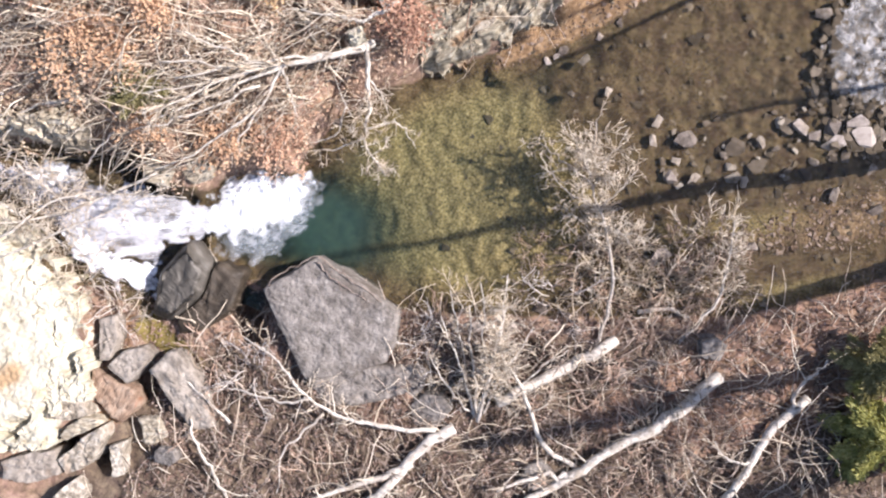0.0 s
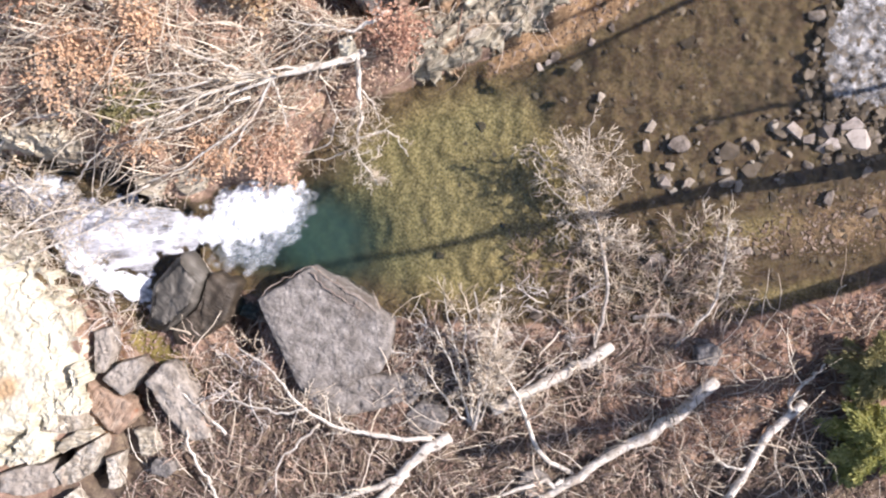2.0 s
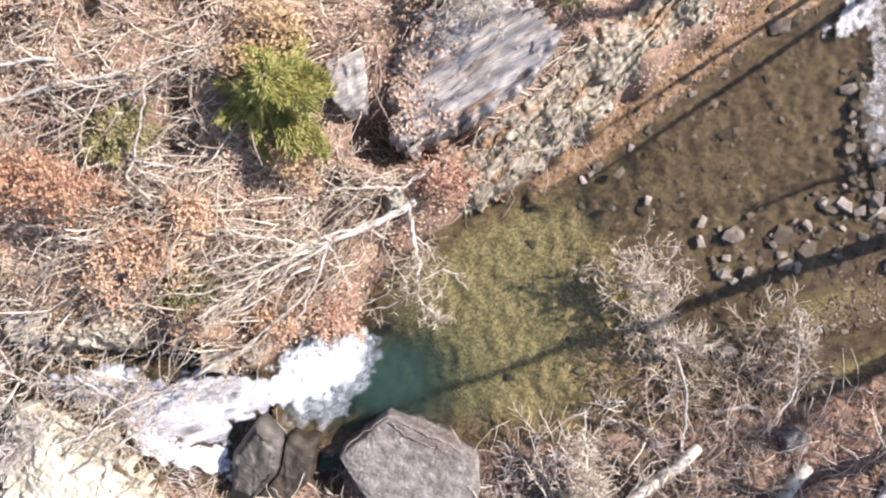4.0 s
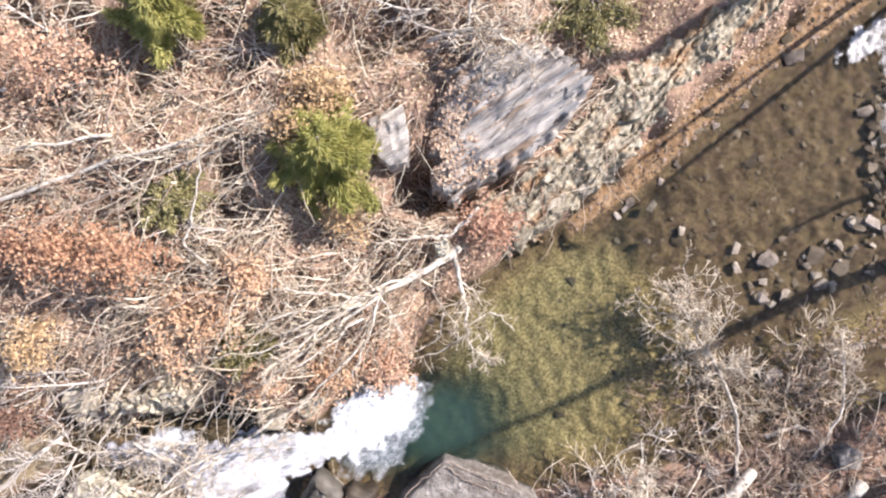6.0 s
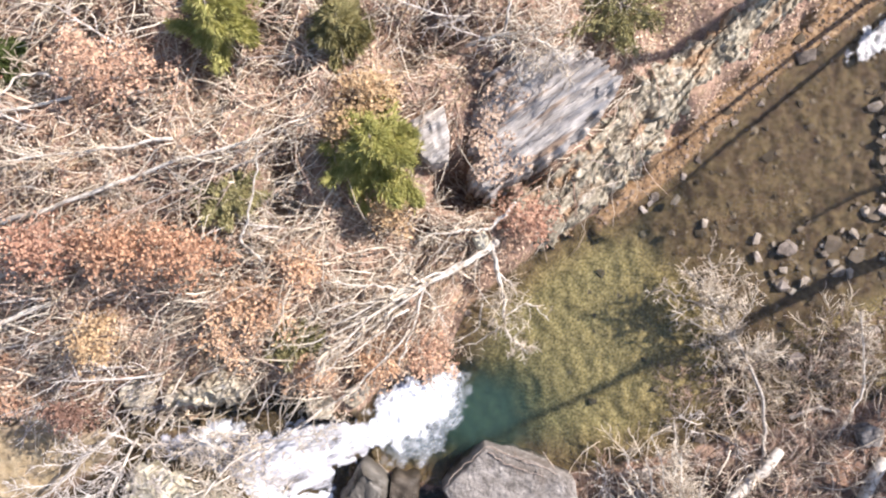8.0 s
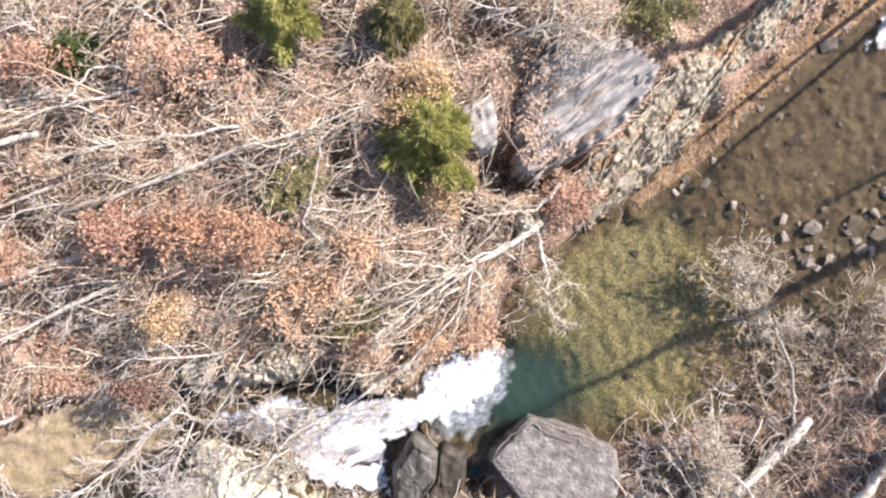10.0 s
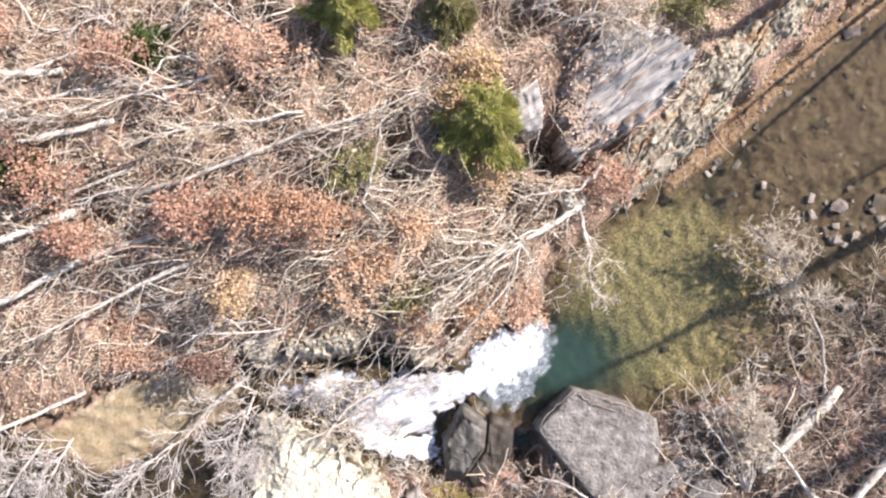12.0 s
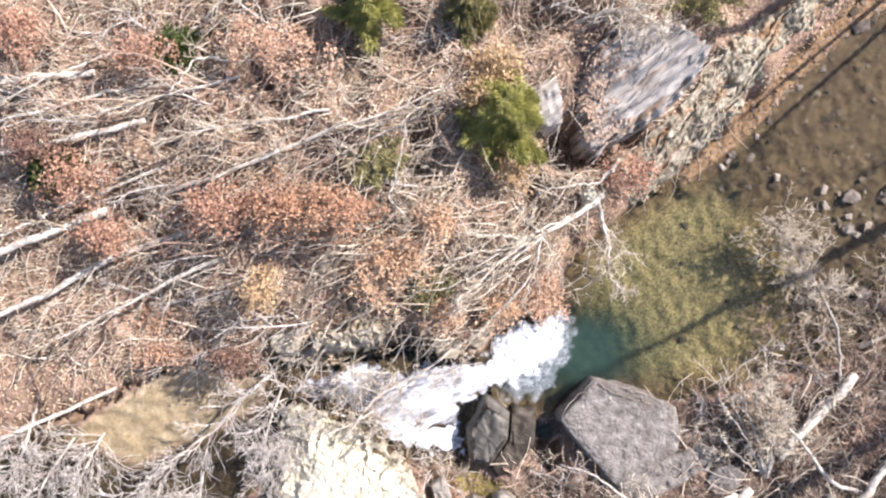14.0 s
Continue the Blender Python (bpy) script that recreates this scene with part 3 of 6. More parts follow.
def leaf_quads(rng, centre, size, flat=0.5):
    """Small folded leaves at the given centres."""
    n = len(centre)
    a = rng.uniform(0, 2 * np.pi, n)
    nz = np.stack([rng.normal(0, flat, n), rng.normal(0, flat, n), np.ones(n)], 1)
    nz /= np.linalg.norm(nz, axis=1, keepdims=True)
    u = np.stack([np.cos(a), np.sin(a), np.zeros(n)], 1)
    u -= nz * (u * nz).sum(1, keepdims=True)
    u /= np.linalg.norm(u, axis=1, keepdims=True)
    v = np.cross(nz, u)
    s = (size * rng.uniform(0.6, 1.35, n))[:, None]
    fold = nz * s * 0.18
    V = np.stack([centre - u * s * 0.5, centre + v * s * 0.32 + fold, centre + u * s * 0.5, centre - v * s * 0.32 + fold], 1).reshape(-1, 3)
    i = np.arange(n)[:, None] * 4
    F = np.concatenate([i + [0, 2, 1], i + [0, 3, 2]], 0)
    order = np.argsort(np.r_[np.arange(n), np.arange(n)], kind="stable")
    return V, F[order]


def leafy_shrub(name, x, y, rx, ry, tone, label, seed, n=None, size=0.104, h=0.75, category="oak sapling", twig=None):
    """A young tree holding its leaves: stems and a ragged crown of single leaves in clumps."""
    rng = np.random.RandomState(seed)
    z = height(x, y)
    top = empty(name, x, y, z, label, category)
    for k in range(5):
        a = rng.uniform(0, 2 * np.pi)
        q = bend(rng, (0, 0, -0.15), (np.cos(a) * rx * 0.8, np.sin(a) * ry * 0.8, h * rng.uniform(0.7, 1.4)), rng.uniform(0.7, 1.1) * max(rx, ry) + 0.2, 6, 0.15)
        stem = part("stem", mesh_of("stem", *tubes([(q, np.linspace(0.022, 0.007, len(q)))], 4), twig or TWIG_WARM), top)
        twigs = []
        twigs_on(rng, q, 0.018, 9, max(rx, ry) * 0.6, 0.9, 0, twigs, 0.3, thin=0.009)
        part("twig_spray", mesh_of("twig_spray", *tubes(twigs, 3), twig or TWIG_WARM), stem)
    n = n or int((720 if tone in ("salmon", "tan") else 1050) * rx * ry + 380)
    k = max(16, int(n / 18))
    ca, cr = rng.uniform(0, 2 * np.pi, k), np.sqrt(rng.uniform(0, 1, k))
    lobe = 0.85 + 0.3 * np.sin(2 * ca + rng.uniform(0, 6)) * rng.uniform(0.3, 1) + 0.25 * np.sin(5 * ca + rng.uniform(0, 6)) + 0.2 * (rng.uniform(0, 1, k) > 0.85)
    cz = h * (0.35 + 0.9 * np.sqrt(np.maximum(0, 1 - cr ** 2))) * rng.uniform(0.6, 1.1, k)
    cl = np.stack([np.cos(ca) * cr * lobe * rx, np.sin(ca) * cr * lobe * ry, cz], 1)
    c = cl[rng.randint(0, k, n)] + rng.normal(0, 1, (n, 3)) * np.array([0.15, 0.15, 0.1])
    part("crown", mesh_of("crown", *leaf_quads(rng, c, size, 0.6), LEAVES[tone], False), top)
    return top


def needle_blades(rng, base, along, length, width):
    """Narrow needle sprays: each a bent blade from its base."""
    n = len(base)
    d = along + rng.normal(0, 0.55, (n, 3)) * np.array([1, 1, 0.6])
    d /= np.linalg.norm(d, axis=1, keepdims=True)
    side = np.cross(d, rng.normal(0, 0.5, (n, 3)) + np.array([0, 0, 1.0]))
    side /= np.linalg.norm(side, axis=1, keepdims=True) + 1e-9
    ln = (length * rng.uniform(0.6, 1.4, n))[:, None]
    w = (width * rng.uniform(0.7, 1.3, n))[:, None]
    mid = base + d * ln * 0.45 + np.array([0, 0, 0.02])
    V = np.stack([base, mid + side * w, base + d * ln - np.array([0, 0, 0.03]), mid - side * w], 1).reshape(-1, 3)
    i = np.arange(n)[:, None] * 4
    F = np.stack([i + [0, 1, 2], i + [0, 2, 3]], 1).reshape(-1, 3)
    return V, F


def evergreen(name, x, y, r, tone, label, seed, h=2.2, n=5200, conical=True, category="evergreen"):
    """Trunk, drooping boughs in whorls and many short needle sprays."""
    rng = np.random.RandomState(seed)
    z = height(x, y)
    top = empty(name, x, y, z, label, category)
    part("trunk", mesh_of("trunk", *tubes([(np.array([[0, 0, -0.2], [0.02, 0.01, h * 0.5], [0, 0.03, h]]), [0.06, 0.04, 0.012])], 7), BARK_GREY), top)
    for k in range(34):
        f = k / 33
        zz = h * (0.12 + 0.85 * f)
        ln = r * ((1 - f) ** 0.7 if conical else math.sqrt(max(0.05, 1 - (2 * f - 0.7) ** 2 / 1.7))) * rng.uniform(0.55, 1.2) + 0.1
        a = k * 2.4 + rng.uniform(-0.4, 0.4)
        q = bend(rng, (0, 0, zz), (np.cos(a), np.sin(a), 0.15), ln, 5, 0.1, -0.05)
        bough = part("bough", mesh_of("bough", *tubes([(q, np.linspace(0.014, 0.004, len(q)))], 3), BARK_GREY), top)
        m = int(2.2 * n * ln / (r * 20)) + 6
        s = np.sqrt(rng.uniform(0.03, 1, m))
        base = np.stack([np.interp(s * 5, np.arange(6), q[:, i]) for i in range(3)], 1)
        wide = 0.13 * ln * (1.15 - s) + 0.025
        base = base + rng.normal(0, 1, (m, 3)) * np.stack([wide, wide, np.full(m, 0.04)], 1)
        out = np.array([np.cos(a), np.sin(a), 0.0])
        part("foliage", mesh_of("foliage", *needle_blades(rng, base, out, 0.22 if conical else 0.14, 0.017 if conical else 0.026), LEAVES[tone], False), bough)
    return top


def rock_mesh(name, outline, z0, z1, mat, seed, bevel=0.16, rough=0.06, tilt=(0, 0), n=44, jag=0.0):
    """A block of stone with the given outline: weathered sides, rounded rim, uneven top. The origin is its outline's centre."""
    rng = np.random.RandomState(seed)
    o = np.array(outline, float)
    c = o.mean(0)
    o = o - c
    seg = np.linalg.norm(np.roll(o, -1, 0) - o, axis=1)
    cum = np.r_[0, np.cumsum(seg)]
    s = np.linspace(0, cum[-1], n, endpoint=False)
    loop = np.vstack([o, o[:1]])
    ring = np.stack([np.interp(s, cum, loop[:, i]) for i in (0, 1)], 1)
    ring = ring + jag * np.stack([wobble(ring[:, 0] + c[0], ring[:, 1] + c[1], 0.9, 21), wobble(ring[:, 0] + c[0], ring[:, 1] + c[1], 0.8, 22)], 1)
    size = np.sqrt(np.abs(ring[:, 0]).max() * np.abs(ring[:, 1]).max())
    ring *= 1 + rng.normal(0, 0.006, (n, 1))
    b = min(bevel, size * 0.3)
    rough = rough * min(1.0, size / 1.2)
    rows = [(1.03, z0), (1.02, (z0 + z1) / 2), (1.0, z1 - b * 1.1), (1 - 0.25 * b / size, z1 - b * 0.4), (1 - 0.8 * b / size, z1), (0.78, z1), (0.62, z1), (0.46, z1), (0.3, z1), (0.14, z1)]
    V = []
    for k, (f, z) in enumerate(rows):
        xy = ring * f
        zz = np.full(n, z)
        j = wobble(xy[:, 0] + c[0], xy[:, 1] + c[1], 0.55 * size, seed) * rough + wobble(xy[:, 0], xy[:, 1], 0.22 * size, seed + 1) * rough * 0.5
        if k >= 2:
            zz = zz + j + xy[:, 0] * tilt[0] + xy[:, 1] * tilt[1]
        else:
            xy = xy * (1 + 0.04 * wobble(s, zz * 3, 0.4 * size, seed + 2))[:, None]
        V.append(np.column_stack([xy, zz]))
    V = np.concatenate(V + [np.array([[0, 0, z1]])])
    i = np.arange(len(rows) * n).reshape(len(rows), n)
    j = np.roll(i, -1, 1)
    Q = np.stack([i[:-1], j[:-1], j[1:], i[1:]], -1).reshape(-1, 4).tolist()
    Q += [[int(i[-1][k]), int(j[-1][k]), len(V) - 1] for k in range(n)]
    Q.append(i[0][::-1].tolist())
    return mesh_of(name, V, Q, mat), c


def rock(name, outline, z0, z1, mat, seed, label, category="boulder", group="", **kw):
    me, c = rock_mesh(name, outline, z0, z1, mat, seed, **kw)
    ob = new(name, me)
    ob.location = (c[0], c[1], 0)
    return tagged(ob, label, category, group)


def stone_shape(seed, points=15, flat=0.6):
    """A broken stone: the hull of random points, about one unit across."""
    rng = np.random.RandomState(seed)
    bm = bmesh.new()
    p = rng.normal(0, 1, (points, 3))
    p /= np.linalg.norm(p, axis=1, keepdims=True)
    p = np.sign(p) * np.abs(p) ** 0.62
    p[:, 2] = np.clip(p[:, 2], -0.7, 0.5 + 0.12 * p[:, 0])
    p[:, 1] *= 0.65 + 0.55 * rng.uniform()
    for q in p * np.array([0.5, 0.36, 0.5 * flat]) * rng.uniform(0.85, 1.1, (points, 1)):
        bm.verts.new(q)
    r = bmesh.ops.convex_hull(bm, input=bm.verts)
    bmesh.ops.delete(bm, geom=[g for g in r["geom_interior"] if isinstance(g, bmesh.types.BMVert)], context="VERTS")
    bm.verts.index_update()
    V = np.array([v.co[:] for v in bm.verts])
    F = np.array([[v.index for v in f.verts] for f in bm.faces if len(f.verts) == 3])
    bm.free()
    return V, F


SHAPES = [stone_shape(100 + k, 12 + k % 5, 0.45 + 0.06 * (k % 5)) for k in range(8)]


def scatter_stones(name, pos, size, mat, seed, label, category, flatten=1.0, shade=False):
    """Countless stones as one mesh."""
    rng = np.random.RandomState(seed)
    V, F, base = [], [], 0
    for p, s in zip(pos, size):
        v, f = SHAPES[rng.randint(8)]
        a = rng.uniform(0, 2 * np.pi)
        R = np.array([[np.cos(a), -np.sin(a), 0], [np.sin(a), np.cos(a), 0], [0, 0, flatten]])
        V.append(v @ R.T * s + p)
        F.append(f + base)
        base += len(v)
    ob = new(name, mesh_of(name, np.concatenate(V), np.concatenate(F), mat, shade))
    return tagged(ob, label, category, kind="stuff")


# ---- ground and water ----
gx, gy = axis(-20, 26, 0.1, 400), axis(-18, 15, 0.1, 400)
GX, GY = np.meshgrid(gx, gy)
GZ = ground_height(GX, GY)
ground = tagged(sheet("ground", gx, gy, GZ, GROUND), "wooded creek banks and stony creek bed with fallen leaves", "ground", kind="structure")
in_pool, in_upper, in_cliff = inside_distance(POOL, GX, GY), inside_distance(UPPER, GX, GY), inside_distance(CLIFF, GX, GY)
in_strip = inside_distance([(8.0, 2.2), (7.9, 2.95), (9.5, 4.6), (11.75, 7.1), (13.8, 9.2), (17, 13), (18, 11.5), (15.2, 9.0), (13.8, 8.0), (11.8, 5.9), (10.2, 4.0)], GX, GY)
in_bar = inside_distance([(17.3, 1.4), (19.9, 2.7), (22, 4), (22.5, 2.5), (20.4, 1.0), (18, 0.0), (16.3, -0.7), (16.0, -0.3), (17.4, 0.8)], GX, GY)
TAN_BED = [(-12.8, -7.4), (-11.2, -6.0), (-9.0, -4.4), (-7.4, -5.0), (-6.2, -5.0), (-6.4, -6.0), (-8.3, -7.2), (-10.5, -8.2)]
zone_attr(ground, "bed", np.maximum(smooth(-0.15, 0.2, in_pool), smooth(-0.75, -0.25, in_upper) * np.maximum(smooth(-7, -5.5, GX), smooth(-0.1, 0.3, in_upper) * smooth(0.2, -0.5, inside_distance(TAN_BED, GX, GY)))))
zone_attr(ground, "algae", smooth(-0.6, 1.4, inside_distance([(4.6, -2.6), (4.8, -0.6), (6.4, 1.1), (8.2, 2.2), (10.0, 1.8), (12.2, -0.2), (12.4, -2.6), (10.4, -4.3), (8.0, -5.0), (6.6, -4.4), (5.9, -3.4)], GX, GY)) + 0.5 * smooth(-0.3, 0.4, inside_distance([(14.2, -0.6), (17.8, 1.3), (18.2, 0.9), (16.6, -0.5), (14.5, -1.4)], GX, GY)) + 0.45 * smooth(-0.2, 0.3, inside_distance([(16.6, -1.9), (19.6, -0.2), (19.9, -0.5), (17.2, -2.2)], GX, GY)))
zone_attr(ground, "gravel", np.maximum(smooth(-0.3, 0.3, in_strip), 0.42 * smooth(-0.3, 0.3, in_bar)))
zone_attr(ground, "pale", 0.9 * smooth(0.0, 0.4, in_cliff))
zone_attr(ground, "rust", smooth(-0.25, 0.25, inside_distance([(-0.2, -8.2), (0.2, -8.1), (0.6, -9.6), (0.9, -11.2), (0.3, -11.3)], GX, GY)))
zone_attr(ground, "moss", smooth(-0.2, 0.3, inside_distance([(0.3, -7.4), (1.0, -8.0), (2.3, -8.3), (3.0, -9.2), (1.3, -8.9), (0.3, -8.6)], GX, GY)))
zone_attr(ground, "tanbed", smooth(-0.2, 0.2, in_upper) * smooth(-0.5, 0.5, inside_distance(TAN_BED, GX, GY)))
zone_attr(ground, "soil", smooth(-0.6, 0.6, inside_distance([(14.2, -5.6), (16.6, -3.0), (18.7, -1.5), (20.5, 0.1), (24, 1.5), (24, -6), (19.9, -4.6), (17.4, -6.6), (13.2, -7.0)], GX, GY)))
zone_attr(ground, "mud", smooth(-0.5, 1.0, inside_distance([(9, -5.4), (13, -4.2), (17.4, -2.5), (23, 1.5), (30, 4), (30, -20), (-4, -20), (0.0, -12.4), (1.2, -9.2), (2.4, -8.3), (3.4, -7.6), (8.6, -8.5)], GX, GY)))

wx, wy = np.arange(0.4, 34, 0.15), np.arange(-8, 20, 0.15)
WX, WY = np.meshgrid(wx, wy)
wp = inside_distance(POOL, WX, WY)
keep = wp > -0.5
pool = tagged(sheet("water", wx, wy, 0.012 * wobble(WX, WY, 0.9, 31) * smooth(9, 3, WX) + 0.004 * wobble(WX, WY, 0.5, 32), WATER, keep), "clear green creek pool below the waterfall", "water", kind="structure")
co = np.array([v.co[:] for v in pool.data.vertices])
zone_attr(pool, "depth", np.clip((0 - ground_height(co[:, 0], co[:, 1]) - 0.05) / 1.45, 0, 1) ** 2)

ux, uy = np.arange(-24, 1.0, 0.15), np.arange(-18, -3.5, 0.15)
UX, UY = np.meshgrid(ux, uy)
up = inside_distance(UPPER, UX, UY)
upper = tagged(sheet("water", ux, uy, 0.64 - 0.55 * smooth(-2.8, 1.0, UX) + 0.015 * wobble(UX, UY, 0.6, 33), WATER_FAST, up > -0.4), "shallow clear water above the waterfall", "water", kind="structure")
co = np.array([v.co[:] for v in upper.data.vertices])
zone_attr(upper, "depth", np.full(len(co), 0.05))


def white_water(name, poly, level, bumps, mat, label, soft=0.35, seed=0, cap=1.0, parent=None, step=0.055):
    """Churning white water over an outline."""
    xs, ys = [p[0] for p in poly], [p[1] for p in poly]
    fx, fy = np.arange(min(xs) - 0.4, max(xs) + 0.4, step), np.arange(min(ys) - 0.4, max(ys) + 0.4, step)
    FX, FY = np.meshgrid(fx, fy)
    d = inside_distance(poly, FX, FY) + 0.14 * wobble(FX, FY, 0.7, seed) + 0.07 * wobble(FX, FY, 0.28, seed + 1)
    z = level(FX, FY) + bumps * (wobble(FX, FY, 0.55, seed + 2) + 0.6 * wobble(FX, FY, 0.24, seed + 3)) * smooth(-0.1, 0.4, d)
    ob = sheet(name, fx, fy, z, mat, d > -0.3)
    at = np.array([v.co[:] for v in ob.data.vertices])
    dd = inside_distance(poly, at[:, 0], at[:, 1]) + 0.14 * wobble(at[:, 0], at[:, 1], 0.7, seed) + 0.07 * wobble(at[:, 0], at[:, 1], 0.28, seed + 1)
    zone_attr(ob, "cover", np.minimum(smooth(-0.3, soft, dd), cap))
    ob.parent = parent
    if label:
        ob["label"] = label
    return ob


def fall_level(x, y):
    return np.maximum(0.72 - 0.66 * smooth(-2.7, 1.6, x), 0.07) + 0.12 * smooth(1.2, 2.4, x) * np.exp(-((x - 2.6) / 1.0) ** 2)


falls = tagged(empty("waterfall", 0, 0, 0, "white foaming waterfall tumbling between boulders", "waterfall"), kind="structure")
white_water("veil", [(-2.6, -5.6), (-1.7, -5.0), (-1.1, -4.5), (0.4, -4.3), (1.3, -4.55), (1.3, -5.3), (0.2, -5.9), (0.5, -6.5), (-0.8, -6.6), (-2.4, -6.4)], lambda x, y: fall_level(x, y) - 0.02, 0.02, VEIL, "grey-lilac veil of sliding water", seed=40, parent=falls, soft=0.25, cap=0.8)
white_water("foam", [(1.0, -4.7), (1.45, -3.6), (2.1, -2.95), (3.2, -2.7), (3.8, -2.45), (4.0, -3.0), (3.75, -3.9), (3.1, -4.5), (2.3, -5.0), (1.4, -5.2)], fall_level, 0.05, FOAM, "white churning plunge foam", seed=41, parent=falls, soft=0.45)
white_water("cascade", [(-1.5, -5.75), (-0.6, -5.35), (0.3, -4.9), (1.4, -4.2), (1.7, -5.1), (0.9, -5.4), (0.0, -5.75), (-0.9, -6.05)], fall_level, 0.025, STREAM, "white cascade over stone steps", seed=44, parent=falls, cap=0.95, soft=0.3)
white_water("cascade", [(-2.7, -6.15), (-1.7, -6.3), (-0.6, -6.55), (0.3, -6.4), (0.6, -6.75), (0.55, -7.6), (0.1, -7.4), (-1.0, -7.3), (-2.1, -6.95)], fall_level, 0.025, STREAM_LOW, "white side branch of the cascade", seed=45, parent=falls, cap=1.0, soft=0.25)
white_water("cascade", [(-4.1, -5.2), (-3.6, -4.6), (-2.9, -4.3), (-2.4, -4.6), (-2.7, -5.1), (-3.3, -5.5)], lambda x, y: 0.74 + 0 * x, 0.04, FOAM, "small white chute", seed=47, parent=falls, soft=0.5)
white_water("spray", [(-5.6, -5.6), (-4.6, -4.9), (-3.4, -4.5), (-1.6, -4.6), (-1.4, -5.6), (-2.4, -6.4), (-4.2, -5.9)], lambda x, y: fall_level(x, y) + 0.05, 0.05, SPRAY, "thin veil of spray", seed=50, cap=0.62, soft=0.6, parent=falls)
white_water("ripple", [(1.4, -5.7), (2.0, -4.6), (3.1, -3.7), (3.4, -2.3), (4.3, -2.3), (4.55, -3.2), (4.4, -4.1), (3.9, -5.0), (3.3, -5.6), (2.4, -5.8)], lambda x, y: 0.05 + 0 * x, 0.02, LACE, "lacy broken ripples at the edge of the foam", seed=53, cap=0.8, soft=0.7, parent=falls)

riffle = tagged(empty("riffle", 18, 5.5, 0, "grey broken riffle over stones", "riffle"), kind="structure")
r1 = white_water("ripple", [(17.0, 7.6), (16.9, 5.9), (17.3, 5.1), (17.9, 4.5), (18.6, 4.6), (20.5, 5.6), (21, 8), (18.8, 9.5), (17.2, 9.8), (16.4, 9.2)], lambda x, y: 0.05 + 0 * x, 0.03, RIFFLE, "broken water with its sky reflection coloured grey-white", seed=56, cap=0.58, soft=0.5)
r2 = white_water("foam", [(15.3, 8.3), (15.9, 9.2), (17.2, 10.2), (17.0, 8.7), (16.2, 7.9)], lambda x, y: 0.06 + 0 * x, 0.04, RIFFLE, "pale foam of the riffle", seed=59, cap=0.8, soft=0.5)
for r in (r1, r2):
    r.parent = riffle
    r.matrix_parent_inverse = Matrix.Translation((-18, -5.5, 0))

# ---- boulders ----
rock("boulder", [(3.72, -6.03), (4.88, -4.67), (6.34, -4.93), (7.63, -5.44), (7.84, -6.23), (7.76, -6.87), (6.9, -7.6), (5.68, -8.14), (4.64, -7.07)], -0.5, 0.95, ROCK_GREY, 61, "large flat-topped grey boulder at the pool's edge", tilt=(-0.02, 0.03), rough=0.035, n=90, bevel=0.09)
rock("boulder", [(5.6, -8.2), (6.81, -7.3), (8.3, -6.8), (9.01, -7.36), (8.32, -7.85), (7.45, -8.4), (6.37, -8.8)], -0.3, 0.72, ROCK_GREY, 60, "rounded grey boulder half buried in brushwood", tilt=(-0.05, 0.08), rough=0.06, n=60, bevel=0.22)
rock("boulder", [(1.23, -5.38), (2.08, -5.87), (2.05, -6.83), (1.42, -7.83), (0.82, -7.86), (0.65, -6.53)], -0.6, 0.95, ROCK_WET, 62, "wet dark grey rounded boulder beside the waterfall", bevel=0.3, tilt=(0.12, 0.05))
rock("boulder", [(2.15, -5.7), (3.0, -5.75), (3.0, -6.9), (2.3, -7.9), (1.75, -8.15), (1.5, -7.75), (2.1, -6.8)], -0.6, 0.7, ROCK_BROWN, 63, "wet brown boulder leaning against its neighbour", bevel=0.15, tilt=(-0.08, 0.08))
rock("rock_slab", [(-2.3, -5.3), (-1.3, -4.6), (0.3, -4.4), (0.9, -4.7), (-0.4, -5.3), (-1.6, -5.85)], -0.1, 0.26, ROCK_WET, 59, "wet grey ledge under the waterfall", "rock", tilt=(-0.1, 0.0), bevel=0.1)
TAN_ROCK = [(-4.9, -4.3), (-4.7, -3.3), (-3.2, -2.7), (-2.4, -2.55), (-2.0, -3.2), (-2.35, -3.9), (-3.6, -4.15)]


def tan_rock_height(x, y):
    """A bedded rock split by cracks into blocks that step down to the rapids."""
    a = radians(28)
    across, along = -x * math.sin(a) + y * math.cos(a), x * math.cos(a) + y * math.sin(a)
    d = inside_distance(TAN_ROCK, x, y) + 0.12 * wobble(x, y, 0.8, 140) + 0.06 * wobble(x, y, 0.3, 141)
    bed = across / 0.36 + 0.35 * wobble(along * 0.5, across, 0.8, 142)
    crack = along / 0.6 + 0.4 * wobble(x, y, 0.9, 143) + 0.37 * np.floor(bed)
    gap = np.minimum(np.minimum(bed - np.floor(bed), 1 - bed + np.floor(bed)) * 0.36, np.minimum(crack - np.floor(crack), 1 - crack + np.floor(crack)) * 0.6)
    tooth = 0.12 * np.sin(np.floor(crack) * 5.1 + np.floor(bed) * 2.3) + 0.1 * (crack - np.floor(crack)) - 0.2 * smooth(0.05, 0.0, gap)
    z = 2.0 + 0.14 * (y + 3.4) + 0.05 * (x + 3.4) + tooth + 0.02 * wobble(x, y, 0.25, 144)
    return np.where(d > 0, np.minimum(z, 0.9 + 2.4 * d), 0.3), d


